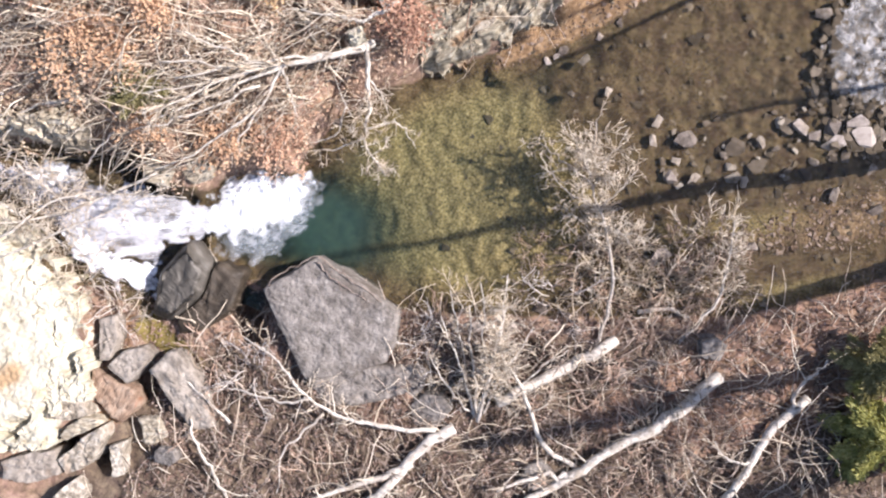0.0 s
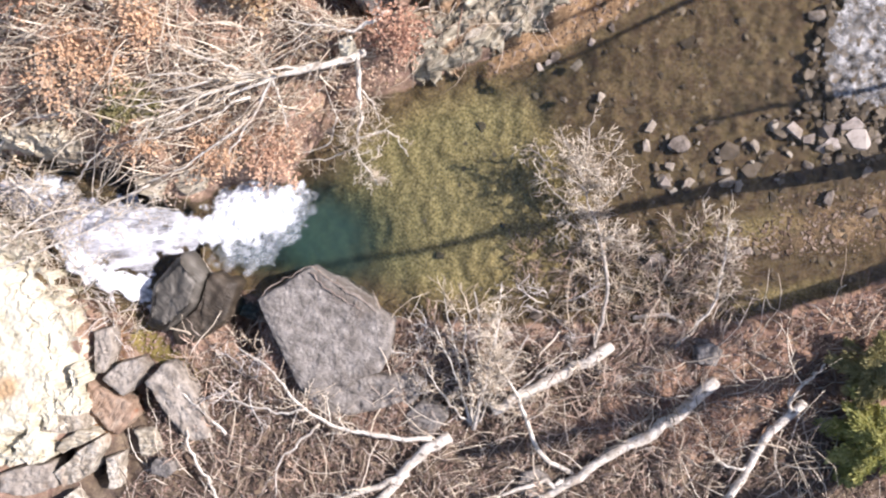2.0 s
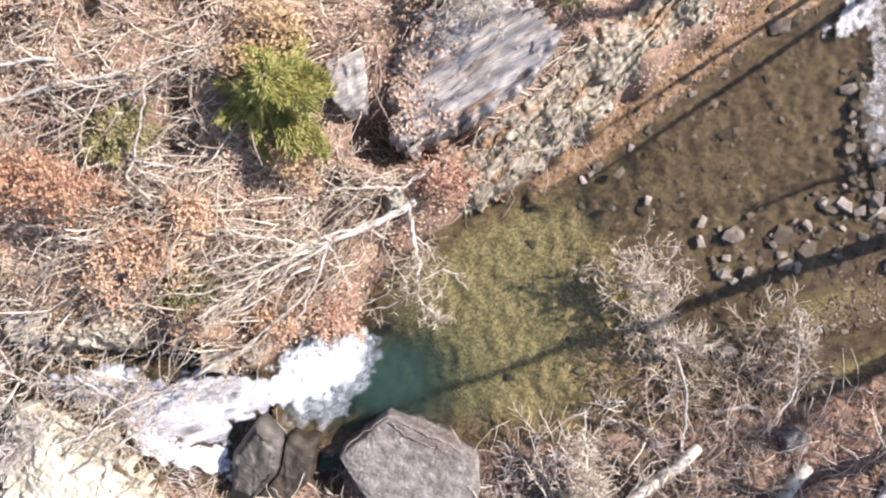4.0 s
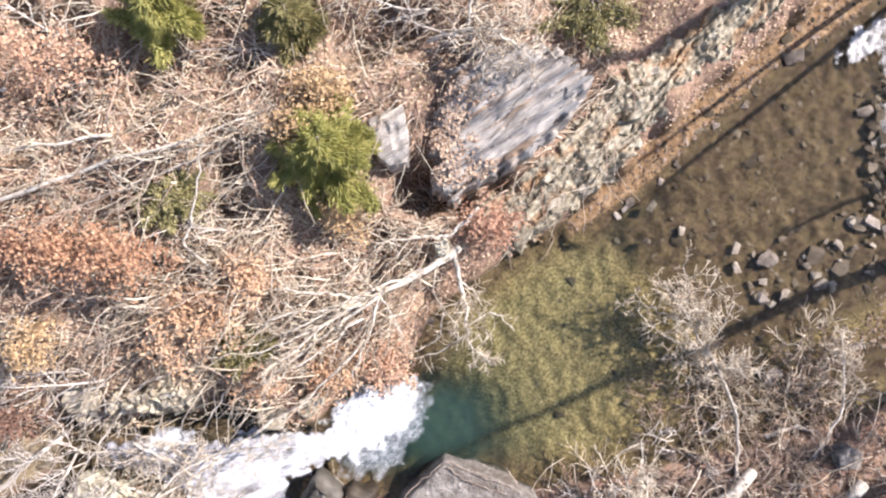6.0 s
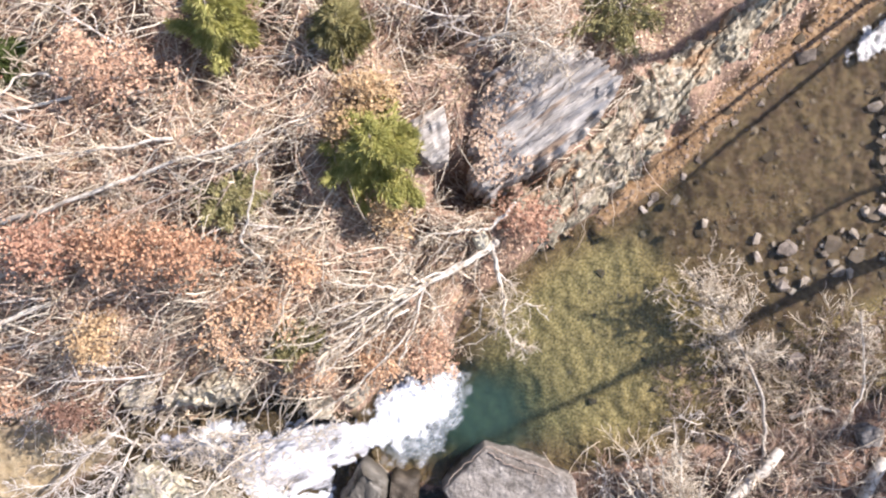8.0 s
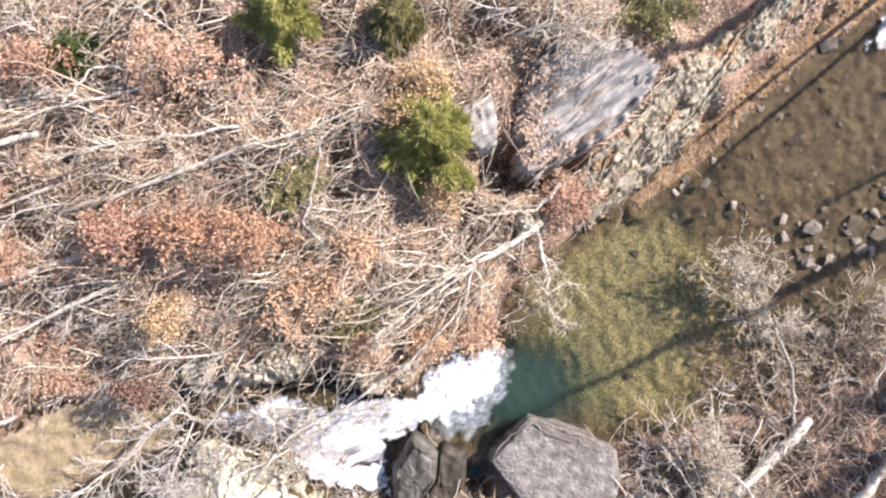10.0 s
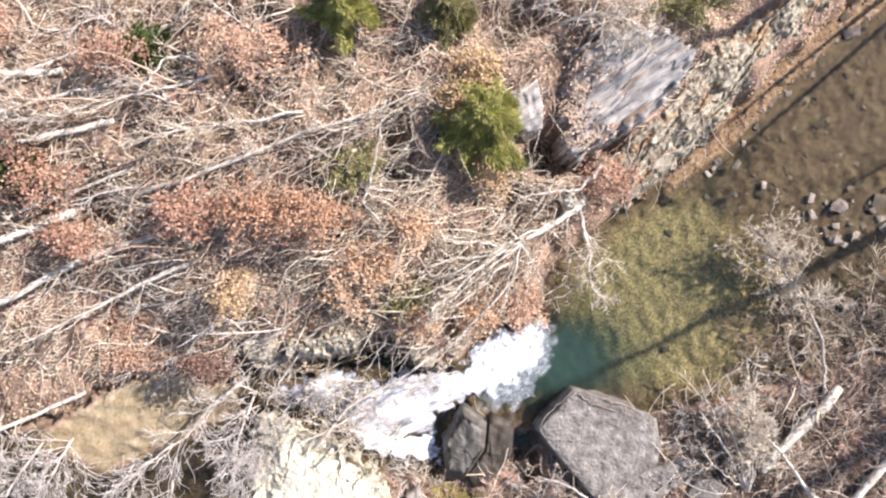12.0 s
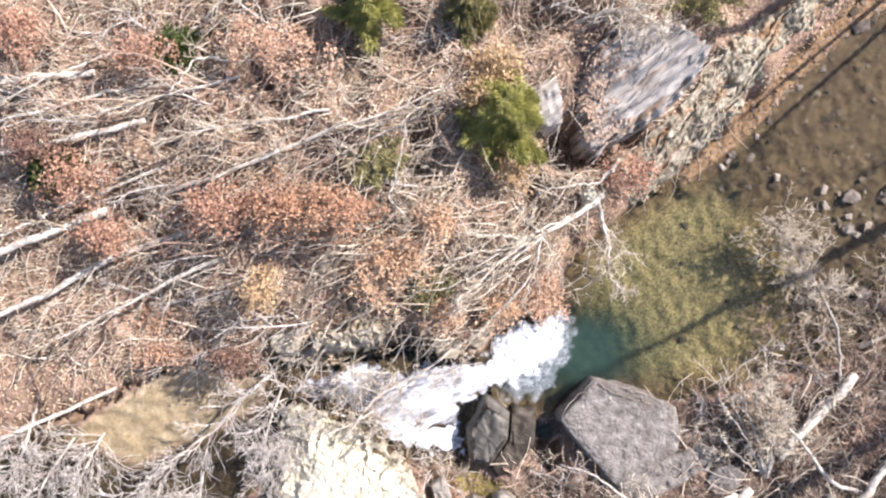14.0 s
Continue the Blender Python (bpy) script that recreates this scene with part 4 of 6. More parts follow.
kx, ky = np.arange(-5.6, -1.4, 0.04), np.arange(-4.9, -2.0, 0.04)
KX, KY = np.meshgrid(kx, ky)
KZ, KD = tan_rock_height(KX, KY)
tan_rock = sheet("rock_block", kx, ky, KZ, ROCK_TAN, KD > -0.03)
tan_rock.data.polygons.foreach_set("use_smooth", np.zeros(len(tan_rock.data.polygons), bool))
tagged(tan_rock, "large tan layered rock cracked into blocks beside the rapids", "rock")


def outcrop_height(x, y):
    """A nearly flat pale rock face, broken into low steps towards its rim."""
    d = inside_distance(CLIFF, x, y) + 0.1 * wobble(x, y, 1.1, 120) + 0.06 * wobble(x, y, 0.4, 121) + 0.03 * wobble(x, y, 0.17, 122)
    a = radians(66)
    across, along = -x * math.sin(a) + y * math.cos(a), x * math.cos(a) + y * math.sin(a)
    bed = across / 0.7 + 0.4 * wobble(along * 0.5, across, 1.1, 123)
    crack = along / 1.3 + 0.5 * wobble(x, y, 1.3, 124) + 0.37 * np.floor(bed)
    tooth = (bed - np.floor(bed)) * 0.06 + (crack - np.floor(crack)) * 0.05
    rim = smooth(1.3, 0.1, d)
    step = 0.5 * rim + 0.09 * np.floor(rim * 4) * np.sin(np.floor(crack) * 2.7)
    z = 1.62 + 0.04 * wobble(x, y, 1.6, 125) + 0.015 * wobble(x, y, 0.3, 126) + tooth * (0.35 + 1.6 * rim) - step
    return np.where(d > 0, z, 0.2), d


ox, oy = np.arange(-6.2, 0.8, 0.05), np.arange(-13.6, -5.4, 0.05)
OX, OY = np.meshgrid(ox, oy)
OZ, OD = outcrop_height(OX, OY)
outcrop = sheet("rock_outcrop", ox, oy, OZ, ROCK_PALE, OD > -0.03)
outcrop.data.polygons.foreach_set("use_smooth", np.zeros(len(outcrop.data.polygons), bool))
tagged(outcrop, "pale cream bare rock outcrop in full sun, stepped at its rim", "outcrop")
rock("rock_slab", [(0.16, -9.59), (0.48, -8.99), (0.99, -8.7), (1.34, -8.84), (1.08, -9.53), (0.92, -9.84)], 0.2, 1.15, ROCK_SLATE, 65, "small split slab of pale grey rock", "rock", tilt=(0.1, -0.1), bevel=0.06)
rock("rock_slab", [(1.42, -9.24), (1.78, -8.51), (2.17, -8.55), (2.73, -9.05), (3.11, -9.43), (3.64, -10.28), (3.13, -10.55), (2.36, -10.03)], 0.1, 1.15, ROCK_SLATE, 66, "long tilted slab of pale grey rock", "rock", tilt=(-0.06, 0.06), bevel=0.07)
rock("rock_slab", [(-0.47, -8.34), (-0.06, -8.11), (0.23, -8.7), (0.18, -9.4), (-0.1, -9.5)], 0.3, 1.05, ROCK_SLATE, 57, "narrow grey slab against the pale outcrop", "rock", tilt=(0.08, 0.0), bevel=0.05)
rock("rock_slab", [(-0.21, -9.8), (1.1, -10.0), (1.35, -10.42), (1.01, -11.1), (0.69, -10.99), (-0.01, -10.51)], 0.2, 1.0, ROCK_RUST, 56, "rust-stained slab at the foot of the outcrop", "rock", tilt=(-0.05, 0.1), bevel=0.05)
SLAB = [(3.75, 3.5), (3.95, 2.8), (4.4, 2.62), (5.0, 3.1), (5.6, 3.55), (6.3, 3.95), (6.9, 4.55), (7.45, 5.3), (7.75, 6.1), (7.2, 6.6), (6.0, 6.9), (4.8, 6.7), (4.0, 6.0), (3.7, 5.0)]


def slab_height(x, y):
    """A broad tilted slab, ribbed along its bedding, with a ragged broken front."""
    a = radians(42)
    across, along = -x * math.sin(a) + y * math.cos(a), x * math.cos(a) + y * math.sin(a)
    d = inside_distance(SLAB, x, y) + 0.1 * wobble(x, y, 0.7, 130) + 0.09 * wobble(along * 0.15, across, 0.22, 131)
    rib = wobble(along * 0.12, across, 0.42, 132) + 0.6 * wobble(along * 0.2, across, 0.19, 133)
    flake = np.floor(across / 0.55 + 0.5 * wobble(along * 0.3, across, 0.8, 134))
    z = 3.12 + 0.02 * (x - 5.6) + 0.19 * (y - 4.8) + 0.028 * rib + 0.05 * np.sin(flake * 4.3) + 0.03 * wobble(x, y, 1.4, 135) - 0.25 * smooth(0.28, 0.0, d)
    return np.where(d > 0, z, 1.2), d


sx_, sy_ = np.arange(3.3, 8.2, 0.045), np.arange(2.6, 7.4, 0.045)
SX, SY = np.meshgrid(sx_, sy_)
SZ, SD = slab_height(SX, SY)
slab = sheet("rock_slab", sx_, sy_, SZ, ROCK_SLAB, SD > -0.03)
slab.data.polygons.foreach_set("use_smooth", np.zeros(len(slab.data.polygons), bool))
tagged(slab, "broad grey slab of ribbed rock with a broken front edge", "rock")
rock("rock_slab", [(2.02, 4.45), (2.52, 4.77), (2.91, 4.92), (3.13, 4.13), (3.15, 3.48), (2.67, 3.32), (2.38, 3.51)], 1.0, 3.3, ROCK_SLAB, 68, "small pale slab beside a green conifer", "rock", bevel=0.08, tilt=(-0.1, 0.1))
rock("boulder", [(3.98, 1.47), (4.3, 1.71), (4.5, 1.46), (4.38, 1.17), (4.16, 1.16)], 0.8, 2.3, ROCK_PALE, 69, "white bleached rock under the fallen tree", bevel=0.15)

blocks = [  # outline centres, sizes, turn, material, rise, label
    (-5.4, -3.8, 1.2, 0.7, 20, ROCK_TAN, 0.3),
    (-0.1, -3.75, 0.9, 0.7, 50, ROCK_TAN, 0.25), (0.9, -3.4, 0.8, 0.6, 30, ROCK_TAN, 0.25), (-5.3, -4.2, 0.8, 0.5, 15, ROCK_TAN, 0.2),
    (0.35, -13.5, 1.1, 0.6, 60, ROCK_LICHEN, 0.4), (2.6, -11.5, 0.6, 0.5, 0, ROCK_GREY, 0.3),
    (16.6, -3.5, 0.8, 0.6, 20, ROCK_GREY, 0.2), (9.4, -7.9, 1.1, 0.9, 10, ROCK_GREY, 0.2), (8.6, -7.2, 0.9, 0.8, 40, ROCK_GREY, 0.15), (13.0, -8.6, 0.9, 0.7, 15, ROCK_GREY, 0.2),
]
for k, (bx, by, sx, sy, turn, mat, rise) in enumerate(blocks):
    rng = np.random.RandomState(300 + k)
    sx, sy = sx * 1.2, sy * 1.25
    m = rng.randint(5, 8)
    a = np.sort(rng.uniform(0, 2 * np.pi, m)) * 0.35 + np.arange(m) * 2 * np.pi / m * 0.65
    rr = rng.uniform(0.8, 1.12, m)
    u, v = np.cos(a) * sx / 2 * rr, np.sin(a) * sy / 2 * rr
    c, s = math.cos(radians(turn)), math.sin(radians(turn))
    z = height(bx, by)
    label = {"tan_layered_rock": "tan layered block of weathered rock on the bank", "lichened_ledge_rock": "pale lichened block of broken rock", "grey_boulder_rock": "grey block of rock lying in dead leaves"}[mat.name]
    rock("rock_block", list(zip(bx + c * u - s * v, by + s * u + c * v)), z - 0.7, z + rise, mat, 320 + k, label, "rock", "loose rock blocks", n=36, bevel=0.025, tilt=tuple(rng.uniform(-0.2, 0.2, 2)), rough=0.05)

# ledge of pale bedded rock along the far bank
LEDGE = [(5.8, 1.35), (6.3, 1.45), (7.4, 2.3), (8.6, 3.5), (9.4, 4.5), (10.0, 5.5), (10.5, 6.4), (11.5, 7.4), (12.4, 8.3), (13.4, 9.4), (15, 11), (13.6, 11), (12.2, 9.9), (10.8, 8.7), (9.3, 7.4), (8.2, 6.6), (7.7, 5.6), (6.4, 4.1), (5.5, 3.3), (4.7, 2.8), (5.2, 2.2), (5.9, 2.0)]


def ledge_height(x, y):
    """Tilted beds broken into steps along the bank, falling off at the outline."""
    a = radians(44)
    across, along = -x * math.sin(a) + y * math.cos(a), x * math.cos(a) + y * math.sin(a)
    d = inside_distance(LEDGE, x, y) + 0.16 * wobble(x, y, 0.9, 90) + 0.07 * wobble(x, y, 0.35, 91)
    bed = across / 0.42 + 0.55 * wobble(along * 0.45, across, 0.9, 92)
    crack = along / 0.75 + 0.5 * wobble(x, y, 1.1, 93) + 0.37 * np.floor(bed)
    tooth = (bed - np.floor(bed)) * 0.09 + (crack - np.floor(crack)) * 0.035 + 0.03 * np.sin(np.floor(crack) * 5.1 + np.floor(bed) * 2.3)
    base = np.maximum(ground_height(x, y), 0.0)
    return np.where(d > 0, np.minimum(base + 0.08 + tooth, 0.35 + 1.7 * d + base * 0.55 + tooth), base - 0.5) + 0.03 * wobble(x, y, 0.3, 94), d


lx, ly = np.arange(4.4, 15.2, 0.05), np.arange(1.0, 11.2, 0.05)
LX, LY = np.meshgrid(lx, ly)
LZ, LD = ledge_height(LX, LY)
ledge = sheet("rock_ledge", lx, ly, LZ, ROCK_LEDGE, LD > -0.02)
ledge.data.polygons.foreach_set("use_smooth", np.zeros(len(ledge.data.polygons), bool))
tagged(ledge, "pale lichened rock ledge broken into steps along the water", "rock ledge")
rng = np.random.RandomState(71)
for k in range(14):
    s, q = rng.uniform(-0.06, 1.5), rng.uniform(0, 1) ** 1.5
    bx = 6.5 + 4.5 * s - 0.9 * q * (0.7 + 0.5 * s)
    by = 1.8 + 4.7 * s + 0.95 * q * (0.8 + 0.4 * s)
    sx, sy, turn = rng.uniform(0.35, 1.0), rng.uniform(0.25, 0.5), rng.uniform(30, 58)
    m = rng.randint(4, 7)
    a = np.arange(m) * 2 * np.pi / m + rng.uniform(-0.35, 0.35, m)
    u, v = np.cos(a) * sx / 2 * rng.uniform(0.8, 1.15, m), np.sin(a) * sy / 2 * rng.uniform(0.8, 1.15, m)
    c, sn = math.cos(radians(turn)), math.sin(radians(turn))
    z = float(ledge_height(np.array([bx]), np.array([by]))[0][0])
    me, mid = rock_mesh("rock_block", list(zip(bx + c * u - sn * v, by + sn * u + c * v)), z - 0.6, z + rng.uniform(0.03, 0.13), ROCK_LEDGE if k % 4 else ROCK_LICHEN, 400 + k, n=30, bevel=0.03, tilt=tuple(rng.uniform(-0.22, 0.22, 2)), rough=0.05)
    part("rock_block", me, ledge).location = (mid[0], mid[1], 0)

# apron of broken pale rock at the outcrop's foot
APRON = [(-0.2, -10.9), (0.5, -10.6), (1.2, -10.3), (1.9, -10.6), (2.1, -11.4), (1.8, -12.4), (1.4, -13.6), (0.2, -14.4), (-2.4, -14.4), (-2.6, -12.9), (-0.9, -12.2)]


for k, (top, mat, outline) in enumerate([
        (1.2, ROCK_SLATE, [(-1.82, -13.13), (-1.04, -12.6), (-0.46, -12.42), (-0.1, -12.96), (-0.92, -13.52), (-1.66, -13.65)]),
        (1.25, ROCK_LICHEN, [(-0.32, -12.57), (0.22, -11.72), (0.65, -11.18), (0.86, -11.5), (0.64, -12.4), (0.1, -12.9)]),
        (1.3, ROCK_TAN, [(-0.33, -11.5), (0.04, -11.12), (0.45, -11.06), (0.56, -11.2), (-0.2, -11.95), (-0.42, -11.92)]),
        (1.1, ROCK_LICHEN, [(0.96, -11.74), (1.33, -11.52), (1.61, -12.41), (1.3, -12.61)]),
        (1.4, ROCK_PALE, [(-1.33, -11.75), (-0.97, -11.55), (-0.52, -11.95), (-0.62, -12.3), (-1.08, -12.47), (-1.59, -12.79), (-1.5, -12.24)]),
        (1.0, ROCK_TAN, [(1.48, -10.77), (1.95, -10.52), (2.51, -10.93), (2.18, -11.34), (1.87, -11.45)]),
        (1.35, ROCK_LICHEN, [(-0.76, -10.85), (-0.19, -10.5), (0.27, -11.0), (-0.35, -11.35), (-0.93, -11.43)])]):
    me, c = rock_mesh("rock_block", outline, 0.0, top, mat, 670 + k, rough=0.07, n=48, jag=0.03, bevel=0.05, tilt=(0.05 * (k % 3 - 1), 0.06 * (k % 2)))
    part("rock_block", me, outcrop, "broken block of bedrock at the outcrop's foot").location = (c[0], c[1], 0)

# ---- stones in the creek ----
stone_meshes = []
for k, (v, f) in enumerate(SHAPES):
    stone_meshes.append(mesh_of("creek_stone", v, f, STONE, False))
CREEK_STONES = [(13.98, 2.03, 0.7, 40), (13.1, 1.7, 0.5, 110), (13.02, 2.28, 0.42, 80), (13.95, 1.37, 0.36, 10), (13.91, 0.87, 0.5, 150), (14.6, 1.02, 0.45, 75), (16.1, 2.67, 0.4, 150), (16.56, 2.64, 0.32, 30),
                (15.19, 1.97, 0.28, 0), (15.72, 2.75, 0.26, 60), (17.04, 3.46, 0.6, 160), (17.54, 3.36, 0.52, 30), (17.93, 3.76, 0.6, 100), (18.1, 3.29, 0.72, 45)]
MORE_STONES = [(17.73, 2.65, 0.34, 0), (18.53, 4.13, 0.8, 20), (18.84, 3.75, 0.85, 15), (18.64, 1.88, 0.62, 80), (19.87, 1.84, 0.46, 50), (16.4, -0.63, 0.55, 30), (16.89, -0.29, 0.4, 20), (14.4, -1.51, 0.8, 65),
               (16.52, 6.81, 0.5, 30), (11.01, 4.64, 0.36, 120), (9.73, 3.35, 0.38, 100), (9.39, 2.92, 0.36, 130), (10.39, 3.31, 0.4, 60), (11.36, 2.68, 0.36, 90), (10.35, 2.26, 0.26, 0)]
BANK_STONES = [(16.37, -3.3, 0.6, 0), (4.03, -0.74, 0.34, 30), (19.39, 2.95, 0.45, 60), (19.28, 3.95, 0.5, 10), (9.58, 3.12, 0.3, 45), (13.62, -4.93, 0.55, 20), (14.31, -5.02, 0.5, 70), (11.63, -4.08, 0.45, 0),
               (12.59, -4.43, 0.55, 40), (14.9, -6.21, 0.5, 10), (10.9, -4.9, 0.6, 25), (9.9, -5.2, 0.5, 60), (12.1, 5.9, 0.34, 30), (14.2, 8.2, 0.7, 20), (10.6, 4.1, 0.3, 80), (12.9, 6.6, 0.3, 20)]
for k, (sx, sy, size, turn) in enumerate(CREEK_STONES + MORE_STONES + BANK_STONES):
    ob = new("creek_stone", stone_meshes[k % 8])
    z = max(height(sx, sy), -0.12)
    ob.matrix_world = pose(sx, sy, z + size * 0.12, 0, 0, turn) @ Matrix.Diagonal((size, size, size, 1))
    big = size > 0.55
    tagged(ob, "large pale grey stone standing out of the shallows" if big else "small pale stone lying in the shallow creek", "stone", "stones in the creek")

rng = np.random.RandomState(81)


def spots(n, x0, x1, y0, y1, test):
    """Random points of a rectangle where test(x, y) holds."""
    x, y = rng.uniform(x0, x1, n), rng.uniform(y0, y1, n)
    ok = test(x, y)
    return x[ok], y[ok]


px, py = spots(6500, 7.5, 22, -4, 11, lambda x, y: (inside_distance(POOL, x, y) > 0.15) & (rng.uniform(0, 1, len(x)) < 0.04 + 0.3 * smooth(9, 12, x) * smooth(-0.4, 0.6, wobble(x, y, 2.4, 18))))
pz = ground_height(px, py)
scatter_stones("creek_cobbles", np.stack([px, py, pz + 0.01], 1), rng.gamma(2.0, 0.06, len(px)) + 0.05, COBBLE, 82, "brown cobbles on the shallow creek bed", "cobbles", 0.6)
px, py = spots(16000, 7.5, 23, -1.2, 14, lambda x, y: np.maximum(inside_distance([(8.0, 2.2), (7.9, 2.95), (9.5, 4.6), (11.75, 7.1), (13.8, 9.2), (17, 13), (18, 11.5), (15.2, 9.0), (13.8, 8.0), (11.8, 5.9), (10.2, 4.0)], x, y),
             inside_distance([(17.3, 1.4), (19.9, 2.7), (22, 4), (22.5, 2.5), (20.4, 1.0), (18, 0.0), (16.3, -0.7), (16.0, -0.3), (17.4, 0.8)], x, y)) > -0.1)
pz = ground_height(px, py)
scatter_stones("gravel", np.stack([px, py, pz + 0.01], 1), rng.gamma(2.5, 0.026, len(px)) + 0.025, PEBBLE, 83, "orange-brown gravel along the water's edge", "gravel", 0.8)
px, py = spots(800, 16.6, 21.5, 3.2, 9.8, lambda x, y: inside_distance([(16.8, 8), (16.7, 5.8), (17.1, 3.6), (18.5, 3.1), (21, 4.5), (21, 9), (18.8, 9.8)], x, y) > 0)
scatter_stones("riffle_stones", np.stack([px, py, np.full(len(px), -0.02)], 1), rng.gamma(3.0, 0.07, len(px)) + 0.08, COBBLE, 84, "pale wet stones in the riffle", "stones", 0.7)

px, py = spots(560, 13.0, 20.5, -0.2, 5.2, lambda x, y: (inside_distance([(13.0, 2.6), (16.0, 3.4), (17.2, 5.2), (20, 5.2), (20.5, 3.2), (18.4, 2.4), (16, 1.4), (14.5, 0.4), (13.3, 0.6)], x, y) > 0) & (rng.uniform(0, 1, len(x)) < 0.12 + 0.7 * smooth(0.0, 0.7, wobble(x, y, 1.5, 19))))
pz = np.maximum(ground_height(px, py), -0.14)
scatter_stones("creek_stones", np.stack([px, py, pz + 0.02], 1), rng.gamma(2.2, 0.085, len(px)) + 0.08, SHINGLE, 85, "broken brown and grey stones in the shallows", "stones", 0.9)

# ---- dead leaves and fallen twigs ----
px, py = spots(190000, -19, 23, -15, 13, lambda x, y: (np.maximum(inside_distance(POOL, x, y), inside_distance(UPPER, x, y)) < -0.08) & (inside_distance(CLIFF, x, y) < -0.1) & (inside_distance(APRON, x, y) < 0.05) & (inside_distance(LEDGE, x, y) < -0.05 + 0.5 * (rng.uniform(0, 1, len(x)) < 0.12)) & (rng.uniform(0, 1, len(x)) < np.where(y > 0.5 * x - 5.5, 0.95, 0.7) * (0.75 + 0.25 * (wobble(x, y, 2.2, 20) > -0.2))))
pz = ground_height(px, py)
hill = py > 0.5 * px - 5.5
tan = hill & (wobble(px, py, 4.0, 23) + 0.5 * wobble(px, py, 1.3, 24) + rng.normal(0, 0.35, len(px)) > 0.25)
for side, mat, text in ((hill & ~tan, LITTER, "brown and pinkish dead oak leaves covering the hillside"), (tan, LITTER_TAN, "tan dead leaves in drifts on the hillside"), (~hill, LITTER_GREY, "grey-brown old leaves on the low bank")):
    leaves = new("fallen_leaves", mesh_of("fallen_leaves", *leaf_quads(rng, np.stack([px, py, pz + rng.uniform(0.01, 0.09, len(px))], 1)[side], 0.09, 0.45), mat, False))
    tagged(leaves, text, "leaf litter", kind="stuff")


px, py = spots(4200, 3.4, 6.5, 3.0, 6.6, lambda x, y: (rng.uniform(0, 1, len(x)) < 1.2 * smooth(2.0, 0.1, (x - 3.3) + 0.3 * (y - 4.2) + 0.4 * wobble(x, y, 1.2, 22))) & (slab_height(x, y)[1] > 0.03))
slab_leaves = new("fallen_leaves", mesh_of("fallen_leaves", *leaf_quads(rng, np.stack([px, py, slab_height(px, py)[0] + rng.uniform(0.01, 0.06, len(px))], 1), 0.11, 0.3), LITTER, False))
tagged(slab_leaves, "dead leaves drifted on the grey slab", "leaf litter", kind="stuff")


def clear_of_caves(x, y):
    """Outside the dark hollows under the ledges."""
    return (np.hypot(x - 3.5, y - 2.95) > 0.95) & (np.hypot(x - 4.6, y - 2.8) > 0.6) & (np.hypot(x + 1.4, y + 3.75) > 0.9) & (inside_distance(SLAB, x, y) < -0.05) & (inside_distance(TAN_ROCK, x, y) < -0.1)


def twig_litter(n, x0, x1, y0, y1, test, mat, along, fan, name, label, lo=0.5, hi=2.2, up=0.22):
    tx, ty = spots(n, x0, x1, y0, y1, lambda x, y: test(x, y) & clear_of_caves(x, y))
    n = len(tx)
    a, ln = rng.normal(along, fan, n), rng.uniform(lo, hi, n)
    turn = np.cumsum(rng.normal(0, 0.34, (n, 5)), 1)
    dx, dy = np.cos(a[:, None] + turn) * ln[:, None] / 4, np.sin(a[:, None] + turn) * ln[:, None] / 4
    dx[:, 0] = dy[:, 0] = 0
    X, Y = tx[:, None] + np.cumsum(dx, 1), ty[:, None] + np.cumsum(dy, 1)
    G = ground_height(X, Y)
    Z = np.maximum(G[:, :1] + rng.uniform(0.03, up, (n, 1)) + np.arange(5) * rng.normal(0, 0.05, (n, 1)), G + 0.03)
    Z[:, 0] = G[:, 0]
    R = (rng.gamma(2.2, 0.0045, (n, 1)) + 0.006) * np.linspace(1, 0.5, 5)
    lines = [(np.stack([X[k], Y[k], Z[k]], 1), R[k]) for k in range(n)]
    tagged(new(name, mesh_of(name, *tubes(lines, 3), mat)), label, "twigs", kind="stuff")


def on_land(x, y):
    return np.maximum(inside_distance(POOL, x, y), inside_distance(UPPER, x, y)) < -0.1


twig_litter(6600, -18, 9, -5, 11, lambda x, y: on_land(x, y) & (y > 0.75 * x - 2.5) & (inside_distance(CLIFF, x, y) < 0), TWIG, radians(208), 0.5, "fallen_twigs", "pale bare twigs lying thick on the hillside")
twig_litter(1800, -18, 9, -5, 11, lambda x, y: on_land(x, y) & (y > 0.75 * x - 2.5) & (inside_distance(CLIFF, x, y) < 0), TWIG_WARM, radians(208), 0.9, "fallen_twigs", "reddish-brown twigs among the leaves")
twig_litter(760, -4, 4.5, -3.6, 2.2, lambda x, y: on_land(x, y) & (y > 0.75 * x - 4.0), TWIG, radians(212), 0.45, "fallen_twigs", "pale bare twigs fanning over the bank above the waterfall", 0.8, 2.4, 0.8)
twig_litter(5200, 2, 22, -14, 0, lambda x, y: on_land(x, y) & (inside_distance(CLIFF, x, y) < -0.3) & (y < 0.5 * x - 6.5), TWIG_DARK, radians(60), 1.2, "fallen_twigs", "grey-brown brushwood on the low bank", 0.3, 1.2)
twig_litter(1050, 2, 22, -14, 0, lambda x, y: on_land(x, y) & (inside_distance(CLIFF, x, y) < -0.3) & (y < 0.5 * x - 6.2), TWIG, radians(75), 1.2, "fallen_twigs", "pale sticks strewn over the low bank", 0.5, 2.4, 0.5)

